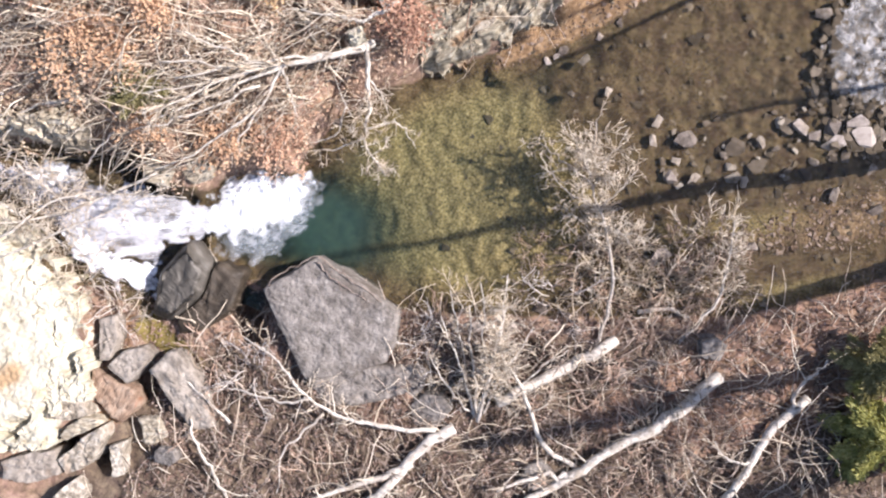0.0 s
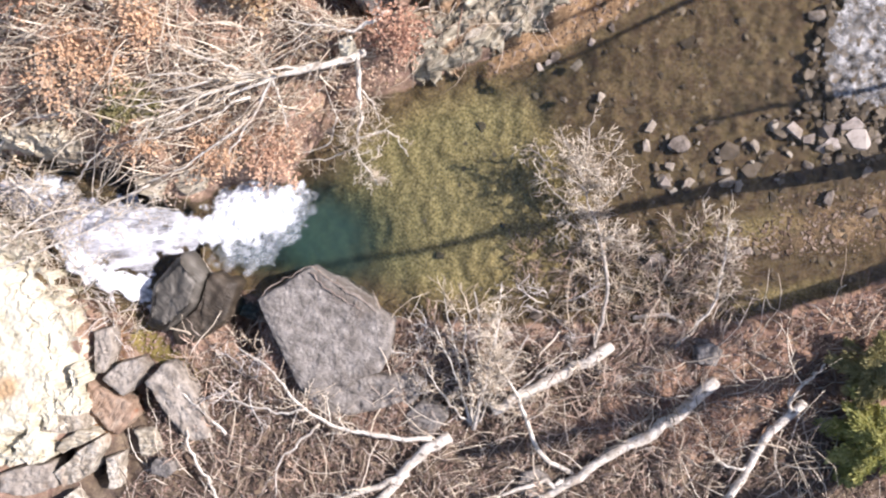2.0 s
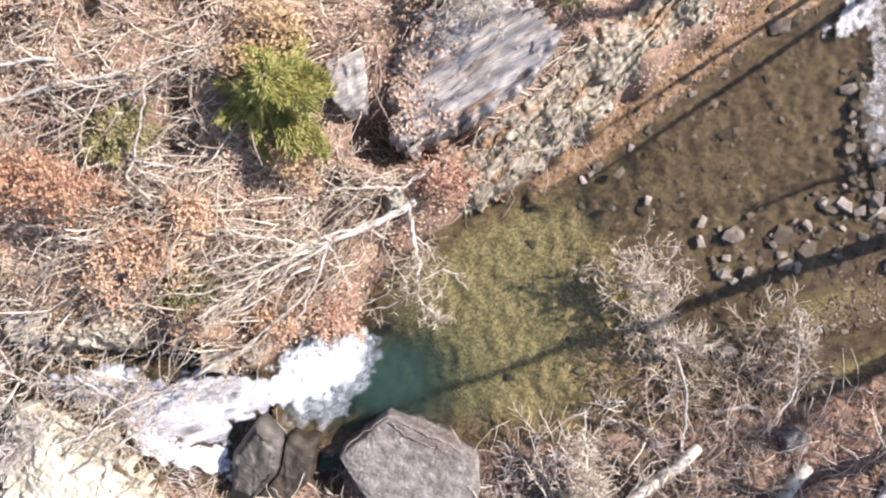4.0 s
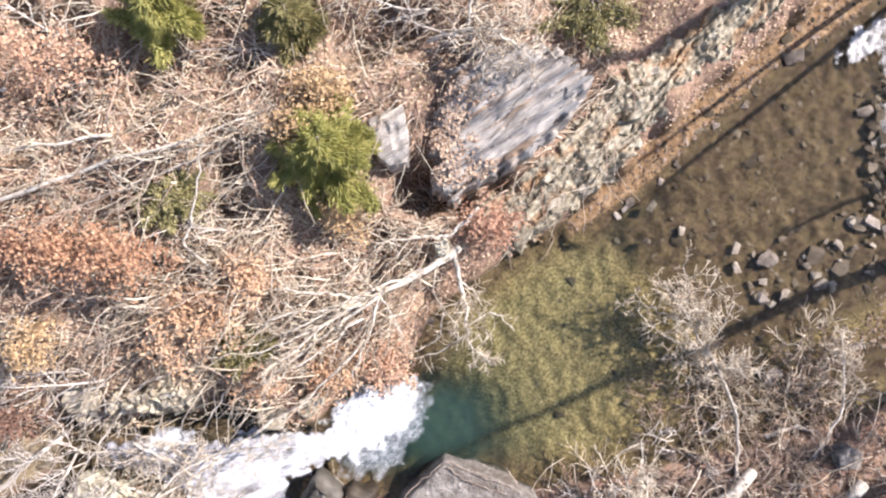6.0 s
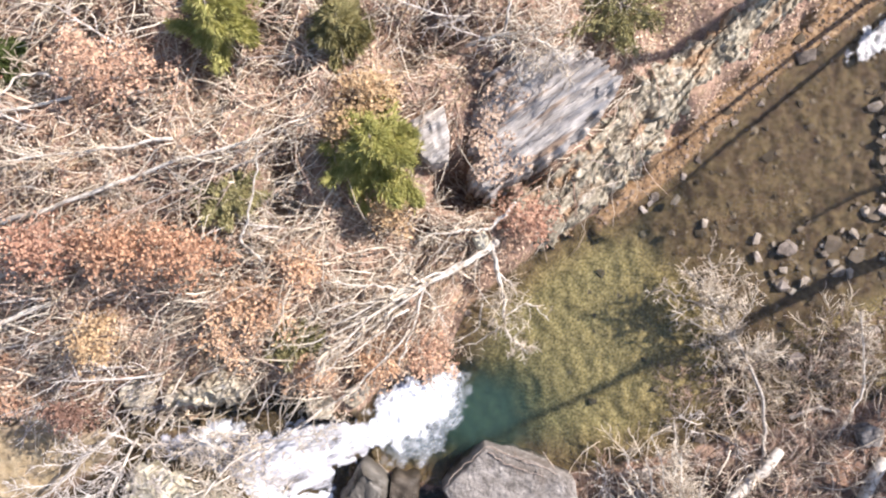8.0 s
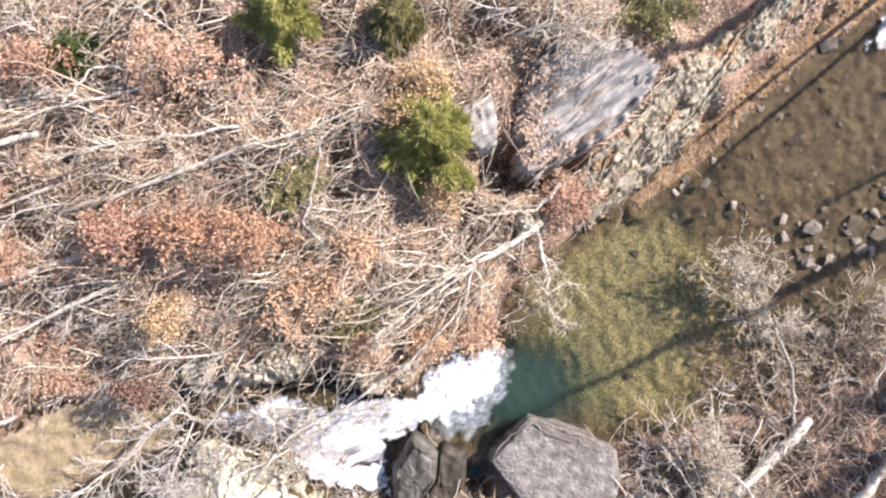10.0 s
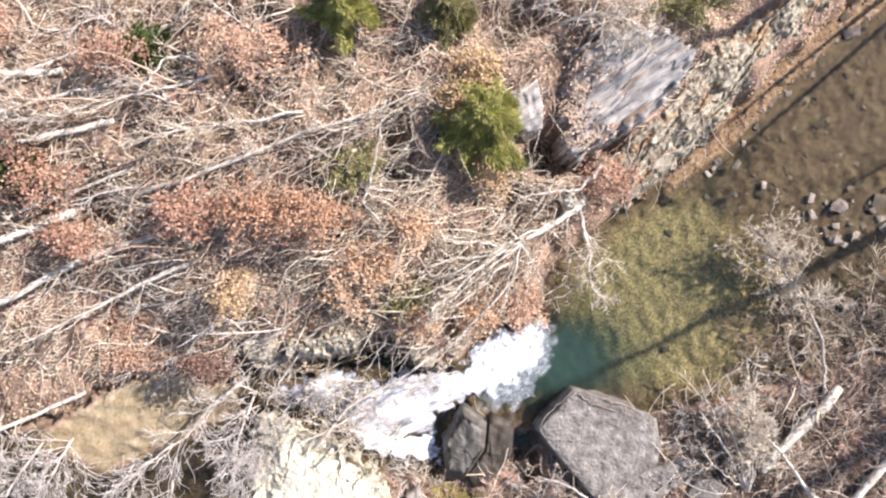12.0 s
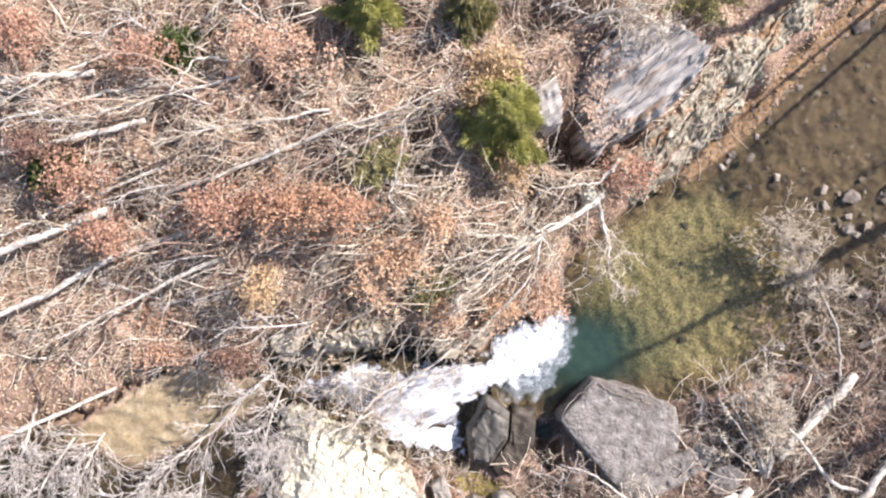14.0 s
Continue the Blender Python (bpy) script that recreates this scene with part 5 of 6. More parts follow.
# ---- leaf-bearing saplings ----
TONES = {"orange": "bright orange", "rust": "rust-red", "salmon": "faded salmon-pink", "tan": "tan-brown", "gold": "golden yellow", "dark": "red-brown, shade-deepened"}
SAPLINGS_A = [(-5.45, 4.86, 1.57, 0.83, "salmon"), (-3.57, 0.31, 1.11, 0.92, "orange"), (-5.26, 0.32, 1.29, 0.83, "orange"), (-7.1, 0.15, 1.11, 0.83, "rust"), (-2.02, -1.21, 1.48, 1.2, "tan"), (2.93, -1.67, 0.85, 1.29, "salmon"),
              (1.5, -2.3, 0.85, 0.74, "tan"), (-5.91, -2.15, 0.52, 0.74, "gold"), (-6.9, -4.4, 0.62, 0.5, "dark"), (5.46, 2.2, 0.83, 0.55, "rust"), (-10.01, -3.13, 1.48, 0.74, "salmon"), (-9.52, -4.33, 1.11, 0.55, "salmon")]
SAPLINGS_B = [(-10.44, -0.81, 1.11, 0.55, "rust"), (-11.35, 0.92, 1.11, 0.74, "rust"), (0.66, 3.89, 0.92, 0.55, "gold"), (0.94, 4.95, 0.74, 0.55, "gold"), (1.54, 1.99, 0.74, 0.55, "gold"), (-0.69, 0.2, 0.55, 0.55, "tan"),
              (-12.63, 4.85, 0.74, 0.74, "rust"), (-0.39, -2.71, 0.74, 0.55, "tan"), (-9.39, 4.47, 0.74, 0.55, "rust"), (-12.2, 1.67, 0.74, 0.55, "dark")]
for k, (sx, sy, rx, ry, tone) in enumerate(SAPLINGS_A + SAPLINGS_B):
    tagged(leafy_shrub("oak_sapling", sx, sy, rx, ry, tone, TONES[tone] + " leaves on a low oak sapling", 500 + k, h=1.5 if k == 0 else 0.6 if tone in ("salmon", "tan") else 1.4), group="oak saplings on the hillside")

# ---- evergreens ----
evergreen("young_conifer", 1.2, 3.5, 1.6, "green", "bright yellow-green young conifer beside a slab", 601, h=2.4, n=8500)
evergreen("young_conifer", -2.9, 6.3, 1.0, "green", "bright green young conifer on the hillside", 602, h=1.8, n=3500)
evergreen("young_conifer", 0.1, 6.5, 0.9, "moss", "dull olive-green young conifer", 603, h=1.5, n=2600)
evergreen("evergreen_bush", 7.5, 8.1, 1.3, "moss", "sparse olive-green bush in the shade above the ledge", 604, h=0.5, n=1000, conical=False, category="bush")
evergreen("evergreen_bush", -11.91, 1.24, 0.7, "holly", "small dark green bush among bare trees", 605, h=0.9, n=1500, conical=False, category="bush")
evergreen("evergreen_bush", 20.85, -2.5, 0.95, "moss", "dark green bush at the foot of the bank", 606, h=1.3, n=3500, conical=False, category="bush")
evergreen("evergreen_bush", 21.45, -4.3, 1.3, "green", "bushy evergreen shrub on the low bank", 607, h=1.4, n=5000, conical=False, category="bush")
evergreen("evergreen_bush", -0.78, -1.84, 0.7, "moss", "low mossy green tuft among dead leaves", 608, h=0.5, n=1400, conical=False, category="bush")
evergreen("evergreen_bush", -2.6, 2.06, 0.8, "moss", "low olive-green bush on the hillside", 609, h=0.5, n=1200, conical=False, category="bush")
evergreen("evergreen_bush", -8.6, 4.9, 0.6, "holly", "small dark green bush in leaf litter", 610, h=0.6, n=1000, conical=False, category="bush")

# ---- leaning and fallen trees on the hillside ----
LEAN = "pale bare trunk leaning across the hillside"
bare_tree("leaning_tree", [(-10.86, 0.11, 3.2), (-12.31, -0.69, 3.76), (-13.63, -1.35, 3.95), (-14.72, -2.05, 4.44)], 0.13, 0.11, "thick pale bare trunk leaning across the hillside", "tree", 701, 5, 1.6, 0.9, group="bare hillside trees")
bare_tree("leaning_tree", [(-8.34, -0.39, 3.0), (-10.84, -1.44, 3.04), (-12.25, -2.38, 3.15), (-13.82, -3.22, 3.31), (-15.12, -3.84, 3.5)], 0.1, 0.08, LEAN, "tree", 702, 8, 1.4, 0.9, group="bare hillside trees")
bare_tree("leaning_tree", [(-6.06, -0.58, 2.9), (-8.37, -1.73, 2.95), (-10.38, -2.87, 3.0), (-12.06, -3.89, 3.27)], 0.085, 0.025, "slender pale bare tree tapering into twigs", "tree", 703, 20, 1.6, 0.45, start=0.4, ahead=1.0, group="bare hillside trees")
bare_tree("leaning_tree", [(-9.06, 0.71, 3.4), (-6.62, 1.45, 4.2), (-4.27, 2.46, 4.52), (-1.64, 3.43, 4.81), (-0.36, 4.15, 4.6)], 0.082, 0.012, "long pale bare tree lying down the slope", "tree", 704, 26, 1.5, 0.5, start=0.3, group="bare hillside trees")
bare_tree("leaning_tree", [(-11.2, -5.63, 0.8), (-12.93, -6.55, 1.22), (-14.47, -7.37, 1.5), (-15.91, -8.07, 1.6)], 0.075, 0.06, "straight pale bare trunk over the upper pool", "tree", 705, 5, 1.2, 0.9, group="bare hillside trees")
bare_tree("leaning_tree", [(-9.26, 3.88, 4.3), (-10.45, 3.44, 4.59), (-11.85, 2.82, 4.97), (-13.16, 2.34, 5.17)], 0.06, 0.04, LEAN, "tree", 706, 10, 1.2, 0.6, group="bare hillside trees")
bare_tree("leaning_tree", [(-11.07, 4.13, 4.2), (-12.49, 3.81, 4.7), (-13.49, 3.55, 4.8), (-14.59, 3.17, 5.06)], 0.11, 0.09, "thick pale bare trunk leaning across the hillside", "tree", 707, 8, 1.4, 0.7, group="bare hillside trees")
bare_tree("leaning_tree", [(-9.41, 2.73, 4.3), (-11.22, 2.04, 4.83), (-13.16, 1.44, 5.04), (-14.33, 1.06, 5.19)], 0.085, 0.07, LEAN, "tree", 708, 10, 1.3, 0.7, group="bare hillside trees")
bare_tree("leaning_tree", [(-3.94, 3.25, 4.5), (-5.58, 2.84, 4.6), (-7.59, 2.35, 4.98), (-8.66, 1.9, 5.09)], 0.05, 0.015, "slender silvery bare tree spreading into twigs", "tree", 709, 22, 1.5, 0.4, start=0.3, ahead=1.0, group="bare hillside trees")
bare_tree("leaning_tree", [(-8.64, 1.53, 3.9), (-10.78, 0.61, 3.78), (-12.65, -0.35, 3.96), (-13.81, -1.06, 4.18)], 0.05, 0.03, LEAN, "tree", 710, 12, 1.3, 0.5, group="bare hillside trees")
bare_tree("leaning_tree", [(-6.61, 4.13, 4.5), (-8.53, 3.45, 4.75), (-9.99, 2.81, 5.15), (-11.71, 2.33, 5.4)], 0.045, 0.015, "slender silvery bare tree spreading into twigs", "tree", 711, 20, 1.6, 0.4, start=0.25, ahead=1.0, group="bare hillside trees")
bare_tree("leaning_tree", [(-7.94, 5.67, 4.3), (-10.38, 4.63, 4.6), (-11.68, 3.8, 5.1), (-13.14, 2.88, 5.28)], 0.045, 0.02, LEAN, "tree", 712, 18, 1.5, 0.5, group="bare hillside trees")
bare_tree("leaning_tree", [(-1.31, 3.25, 4.2), (-2.92, 2.33, 4.4), (-4.25, 1.66, 4.33), (-6.31, 0.54, 4.4)], 0.035, 0.012, "thin reddish bare sapling bent down the slope", "tree", 713, 18, 1.2, 0.5, bark=BARK_GREY, twig=TWIG_WARM, group="bare hillside trees")
bare_tree("leaning_tree", [(-1.61, 3.08, 4.9), (-1.73, 2.24, 4.5), (-1.99, 1.13, 4.07), (-2.07, 0.77, 3.92), (-1.63, 0.32, 3.4)], 0.02, 0.035, "crooked pale bare sapling with a hooked stem", "tree", 714, 10, 1.0, 0.8, group="bare hillside trees")
bare_tree("leaning_tree", [(-6.97, 4.62, 4.4), (-7.83, 4.57, 4.69), (-8.14, 3.89, 5.0), (-8.41, 3.45, 5.1)], 0.04, 0.02, "crooked pale bare sapling with a hooked stem", "tree", 715, 10, 1.0, 0.8, group="bare hillside trees")
bare_tree("fallen_tree", [(4.71, 1.45, 1.9), (3.98, 0.8, 2.2), (2.79, 0.05, 2.5), (1.53, -0.82, 2.8), (0.11, -2.27, 3.1)], 0.115, 0.018, "fallen bare tree whose branches fan out over dead leaves", "tree", 716, 34, 1.5, 0.55, depth=1, start=0.35, ahead=1.3, twig=TWIG, thin=0.011, lift=0.0,
          forks=[([(2.74, -0.02, 2.5), (1.42, -0.5, 2.8), (-0.15, -0.99, 3.1)], 0.045), ([(2.04, -0.21, 2.6), (1.34, -0.08, 2.95), (0.11, -0.13, 3.3)], 0.035), ([(2.14, -0.27, 2.6), (0.89, -1.2, 2.85), (-0.32, -1.88, 3.1)], 0.04),
                 ([(2.8, 0.04, 2.5), (1.45, -1.17, 2.7), (-0.04, -2.56, 2.9)], 0.05), ([(2.74, -0.02, 2.5), (2.49, -1.21, 2.45), (2.19, -2.28, 2.4)], 0.045), ([(2.74, -0.02, 2.5), (3.05, -0.55, 2.4), (3.46, -1.11, 2.3)], 0.03),
                 ([(2.36, -0.69, 2.6), (0.81, -2.02, 2.73), (-0.44, -2.9, 2.8)], 0.035), ([(2.43, -1.24, 2.5), (1.06, -3.0, 2.17), (0.15, -3.7, 2.0)], 0.035), ([(3.84, 0.74, 2.2), (2.7, 0.18, 2.6), (0.43, -1.24, 3.2)], 0.05)])
bare_tree("hanging_branch", [(4.57, 1.25, 2.0), (4.81, 0.5, 1.72), (5.09, -0.34, 1.44), (5.19, -1.09, 1.16), (5.99, -1.82, 0.6)], 0.075, 0.018, "pale bare branch hanging down over the green pool", "branch", 754, 34, 1.0, 1.1, depth=1, start=0.25, ahead=0.6, thin=0.010, lift=0.0,
          forks=[([(4.82, 0.52, 1.6), (5.3, 0.25, 1.2), (5.53, -0.12, 0.8)], 0.03), ([(5.14, -0.73, 1.1), (5.98, -0.28, 0.85), (6.56, -0.77, 0.6)], 0.028), ([(5.14, -1.01, 1.0), (4.52, -1.49, 0.9), (3.52, -1.94, 0.7)], 0.028), ([(4.46, -0.39, 1.5), (4.3, -1.22, 1.1), (3.7, -1.6, 0.9)], 0.028)])
bare_tree("leaning_tree", [(5.12, 2.51, 2.6), (4.39, 1.73, 2.76), (3.82, 1.61, 2.84), (2.7, 1.41, 3.0)], 0.06, 0.02, "white bare stem lying over the bleached rock", "tree", 755, 20, 1.1, 0.8, depth=1, start=0.3, thin=0.010, group="bare hillside trees")
bare_tree("leaning_tree", [(3.38, 6.56, 3.5), (4.35, 6.77, 4.04), (5.08, 6.71, 4.3), (6.08, 6.15, 4.04)], 0.06, 0.02, "white bare snag spreading over the grey slab", "tree", 717, 30, 1.8, 0.9, depth=1, twig=TWIG, thin=0.012,
          forks=[([(4.35, 6.77, 4.0), (4.89, 6.11, 4.0), (4.7, 5.2, 3.7)], 0.035), ([(4.35, 6.77, 4.0), (4.41, 7.4, 4.6), (3.9, 8.3, 5.0)], 0.05)], group="bare hillside trees")
bare_tree("leaning_tree", [(-5.95, -4.87, 1.0), (-6.8, -5.73, 1.28), (-7.61, -6.74, 1.47), (-8.56, -7.54, 1.76), (-9.5, -8.32, 2.01), (-10.41, -9.17, 2.2)], 0.06, 0.025, "pale bare tree hanging over the upper pool", "tree", 718, 36, 2.0, 0.75, depth=1, start=0.05, ahead=0.9, thin=0.011, twig=TWIG_SILVER, group="bare trees over the water")
bare_tree("leaning_tree", [(0.02, -3.79, 1.5), (-1.76, -5.4, 1.4), (-2.8, -6.13, 1.73), (-3.94, -6.67, 2.2)], 0.045, 0.015, "thin pale branch fallen across the waterfall", "branch", 719, 18, 1.0, 0.6, group="bare trees over the water")
bare_tree("leaning_tree", [(-1.18, -2.92, 1.9), (-1.53, -3.68, 1.9), (-1.98, -4.47, 1.4)], 0.035, 0.015, "thin pale stem beside the waterfall", "branch", 720, 6, 0.8, 0.7, group="bare trees over the water")
bare_tree("leaning_tree", [(-2.54, -2.55, 1.9), (-3.65, -3.23, 1.95), (-4.38, -4.39, 1.61), (-5.06, -5.51, 1.5)], 0.05, 0.02, "pale bare stem bent over the rapids", "branch", 721, 16, 1.2, 0.7, group="bare trees over the water")
for k, (bx, by, tx, ty) in enumerate([(-12.6, -7.4, -13.2, -9.6), (-8.2, -8.4, -7.6, -10.6), (-13.6, -6.4, -13.9, -8.6), (-11.6, -7.2, -11.8, -9.0), (-15.2, -7.8, -15.8, -9.4), (-5.6, -5.3, -6.0, -7.4), (-9.6, -8.8, -9.3, -10.4), (-4.6, -6.0, -5.8, -8.4)]):
    bare_tree("leaning_tree", [(bx, by, max(height(bx, by), 0.55)), ((bx + tx) / 2, (by + ty) / 2, 1.5), (tx, ty, 1.9)], 0.045, 0.012, "silvery bare tree with dense drooping twigs", "tree", 730 + k, 36, 1.8, 0.8, depth=1, start=0.05, ahead=0.9, thin=0.010, twig=TWIG_SILVER, group="bare trees over the water")

for k, path in enumerate([[(-3.35, -7.41, 1.7), (-2.0, -6.29, 1.77), (-0.69, -5.1, 1.83), (0.63, -4.01, 1.9)],
                           [(-3.8, -5.99, 1.7), (-2.78, -6.23, 1.6), (-1.71, -6.61, 1.5)],
                           [(-2.03, -4.64, 1.6), (-3.05, -4.75, 1.65), (-3.89, -5.44, 1.7)],
                           [(-3.4, -6.84, 1.9), (-2.15, -5.27, 1.77), (-0.45, -4.61, 1.63), (1.03, -4.19, 1.5)],
                           [(-3.67, -4.79, 1.7), (-2.42, -5.35, 1.55), (-1.3, -5.97, 1.4)]]):
    bare_tree("fallen_branch", path, 0.035, 0.012, "thin pale bare branch reaching over the rapids", "branch", 756 + k, 22, 0.9, 0.9, depth=1, start=0.1, ahead=0.7, thin=0.009, group="bare trees over the water")

# ---- trees and logs on the low bank ----
bare_tree("bare_tree", [(13.41, -4.7, 0.3), (13.3, -2.9, 0.45), (12.64, -1.42, 0.6), (11.9, -0.5, 0.75), (11.4, 0.19, 0.85), (10.99, 0.89, 0.9)], 0.06, 0.02, "pale bare tree with a dense crown over the pool", "tree", 741, 56, 1.35, 1.1, depth=1, start=0.5, ahead=0.5, thin=0.0125, bark=BARK_GREY, lift=0.0,
          forks=[([(12.07, -0.76, 0.7), (11.2, -0.6, 0.8), (10.3, -0.22, 0.9)], 0.03), ([(11.6, -0.1, 0.8), (10.6, 0.2, 0.9), (9.78, 0.48, 0.95)], 0.03), ([(11.4, 0.19, 0.85), (10.8, 0.8, 0.9), (10.38, 1.3, 0.9)], 0.026), ([(11.4, 0.19, 0.85), (11.3, 1.1, 0.95), (11.18, 1.9, 1.0)], 0.028),
                 ([(11.7, -0.3, 0.8), (11.9, 0.7, 0.9), (12.09, 1.6, 0.95)], 0.028), ([(12.07, -0.76, 0.7), (12.5, 0.0, 0.85), (12.76, 0.65, 0.9)], 0.028), ([(12.4, -1.1, 0.65), (11.7, -1.2, 0.75), (10.89, -1.0, 0.8)], 0.026)])
bare_tree("bare_tree", [(15.69, -3.69, 0.25), (16.22, -2.1, 0.6), (15.97, -0.79, 0.9), (15.69, 0.12, 1.2)], 0.05, 0.015, "slim pale bare tree at the water's edge", "tree", 742, 30, 1.1, 0.9, depth=1, start=0.45, ahead=0.6)
bare_tree("fallen_log", [(17.05, -4.22, 0.45), (15.93, -5.88, 0.72), (14.65, -7.22, 0.9), (13.69, -8.41, 1.0), (12.68, -9.48, 1.14)], 0.19, 0.1, "thick pale bleached log lying on the low bank", "log", 743, 6, 1.2, 0.9, forks=[([(13.8, -8.25, 1.0), (12.9, -8.5, 1.1), (11.9, -9.3, 1.2)], 0.09)])
bare_tree("fallen_log", [(19.53, -3.98, 0.7), (18.76, -5.3, 0.85), (18.45, -6.56, 1.0), (17.91, -7.93, 1.1)], 0.13, 0.11, "forked pale dead tree lying on the bank", "log", 744, 7, 1.3, 0.9, forks=[([(19.2, -4.5, 0.8), (19.1, -3.9, 0.9), (19.37, -3.21, 0.9), (19.63, -2.73, 0.9)], 0.07), ([(18.6, -6.2, 1.0), (17.8, -6.3, 1.2), (17.2, -5.9, 1.3)], 0.045)])
bare_tree("fallen_log", [(10.2, -8.1, 0.75), (9.45, -9.03, 0.94), (8.99, -10.15, 1.1), (8.33, -11.19, 1.25)], 0.17, 0.12, "white forked log at the foot of the boulder", "log", 745, 5, 1.2, 0.9, forks=[([(9.4, -9.4, 1.0), (8.2, -10.32, 1.2), (6.87, -11.29, 1.4)], 0.11)])
bare_tree("fallen_log", [(13.87, -4.18, 0.42), (12.48, -5.68, 0.62), (11.17, -6.98, 0.8)], 0.17, 0.14, "pale weathered log lying in brushwood", "log", 746, 4, 1.0, 0.9)
bare_tree("fallen_branch", [(9.72, -8.28, 0.9), (8.45, -8.56, 1.05), (7.34, -8.69, 1.25), (6.02, -8.41, 1.5), (4.86, -7.73, 1.48), (3.76, -7.43, 1.3)], 0.075, 0.02, "white curved branch arching over the boulder", "branch", 747, 16, 1.1, 0.8,
          forks=[([(6.05, -8.46, 1.45), (5.35, -8.82, 1.32), (4.42, -8.88, 1.3), (3.67, -8.98, 1.2)], 0.04), ([(6.56, -8.76, 1.3), (6.15, -9.58, 1.16), (5.78, -10.21, 1.2), (5.98, -11.47, 1.1)], 0.045)])
bare_tree("bare_tree", [(14.07, -8.1, 0.75), (12.71, -7.59, 1.05), (11.66, -6.29, 1.2), (10.57, -5.31, 1.23), (10.39, -4.19, 1.3)], 0.08, 0.02, "white crooked bare tree leaning over brush", "tree", 748, 30, 1.2, 0.8, depth=1, start=0.4, forks=[([(11.5, -6.33, 1.2), (11.98, -5.5, 1.25), (12.51, -4.82, 1.2)], 0.03)])
bare_tree("fallen_branch", [(4.65, -12.11, 1.0), (3.92, -11.39, 1.05), (3.3, -10.84, 1.1), (3.0, -10.19, 1.2)], 0.05, 0.03, "pale dead branch beside the slabs", "branch", 749, 8, 0.9, 0.9)
bare_tree("fallen_branch", [(4.07, -9.96, 1.1), (3.0, -9.46, 1.12), (1.94, -8.97, 1.15)], 0.045, 0.03, "pale dead branch lying on a slab", "branch", 750, 3, 0.5, 0.9)
bare_tree("driftwood", [(14.31, -3.21, 0.08), (15.07, -2.86, 0.1), (15.77, -2.87, 0.12)], 0.07, 0.04, "bleached piece of driftwood on the shore", "driftwood", 751, 3, 0.4, 0.8)

# dark rods added along the boulder's rim in place of thin cast shadows
bare_tree("fallen_branch", [(3.72, -6.08, 0.75), (3.9, -5.68, 1.0), (4.33, -5.15, 1.03), (4.95, -4.61, 1.08), (5.66, -4.82, 1.06), (6.59, -5.06, 1.04), (7.65, -5.47, 0.8)], 0.018, 0.010, "thin dark rod standing in for shadow lines on the boulder's rim", "branch", 753, 9, 0.5, 0.8, depth=0, bark=TWIG_DARK, twig=TWIG_DARK, forks=[([(4.94, -4.78, 1.06), (5.67, -5.1, 1.06), (6.67, -5.34, 1.06)], 0.02)])
bare_tree("multi_stemmed_tree", [(10.8, -7.68, 0.7), (10.67, -6.6, 1.35), (10.4, -4.14, 1.9)], 0.06, 0.015, "pale many-stemmed bare tree rising from the brush", "tree", 752, 48, 1.0, 0.8, depth=1, start=0.3, thin=0.011,
          forks=[([(10.7, -7.6, 0.7), (9.9, -6.4, 1.2), (8.8, -5.02, 1.6)], 0.04), ([(10.7, -7.5, 0.7), (10.1, -6.0, 1.3), (9.44, -4.47, 1.7)], 0.045), ([(10.8, -7.5, 0.7), (10.4, -5.9, 1.4), (9.53, -3.78, 1.8)], 0.04), ([(10.8, -7.6, 0.7), (11.0, -6.0, 1.3), (11.33, -4.48, 1.6)], 0.04),
                 ([(10.7, -7.6, 0.7), (9.7, -7.0, 1.1), (8.9, -6.2, 1.5)], 0.035), ([(10.8, -7.4, 0.7), (10.6, -5.4, 1.5), (10.16, -3.3, 1.8)], 0.04), ([(10.6, -7.5, 0.7), (9.6, -5.6, 1.3), (8.79, -4.2, 1.6)], 0.03)])

# ---- brush: leafless bushes ----
brush = [shrub("bare_bush", "grey-brown leafless bush on the low bank", 760 + k, 8 + k % 3, 0.7, 0.75, (TWIG_DARK, TWIG, TWIG_DARK, TWIG_WARM)[k % 4], twigs=9, thin=0.009, r=0.018) for k in range(4)]
pale = [shrub("bare_bush", "pale silvery leafless bush", 770 + k, 9, 0.9, 0.9, (TWIG, TWIG_SILVER, TWIG)[k], twigs=11, thin=0.010, r=0.022) for k in range(3)]
lean = [shrub("bare_sapling", "slim leafless sapling leaning across the slope", 780 + k, 2 + k % 2, 0.6, 0.25, (TWIG_SILVER, TWIG_WARM, TWIG, TWIG_SILVER)[k % 4], "sapling", 13, 0.010, (-1.9, -0.85), 0.03, depth_len=0.45) for k in range(5)]


def strew(makers, spots_xy, group, seed, lo=0.7, hi=1.35, spin=180):
    """Copies of bushes at the given places; the first use of each maker is the original itself."""
    g = np.random.RandomState(seed)
    fresh = list(makers)
    for x, y in spots_xy:
        k = g.randint(len(makers))
        s = g.uniform(lo, hi)
        m = pose(x, y, height(x, y), 0, 0, g.uniform(-spin, spin)) @ Matrix.Scale(s, 4)
        ob = makers[k]
        if ob in fresh:
            fresh.remove(ob)
            ob.matrix_basis = m
            tagged(ob, group=group)
        else:
            tagged(copy_scaled(ob, m), group=group)
    for ob in fresh:
        ob.matrix_basis = pose(*(list(spots_xy[0]) + [height(*spots_xy[0])]))
        tagged(ob, group=group)


def copy_scaled(ob, m):
    keep_scale = ob.scale.copy()
    ob.scale = (1, 1, 1)
    made = copy_thing(ob, m)
    ob.scale = keep_scale
    return made


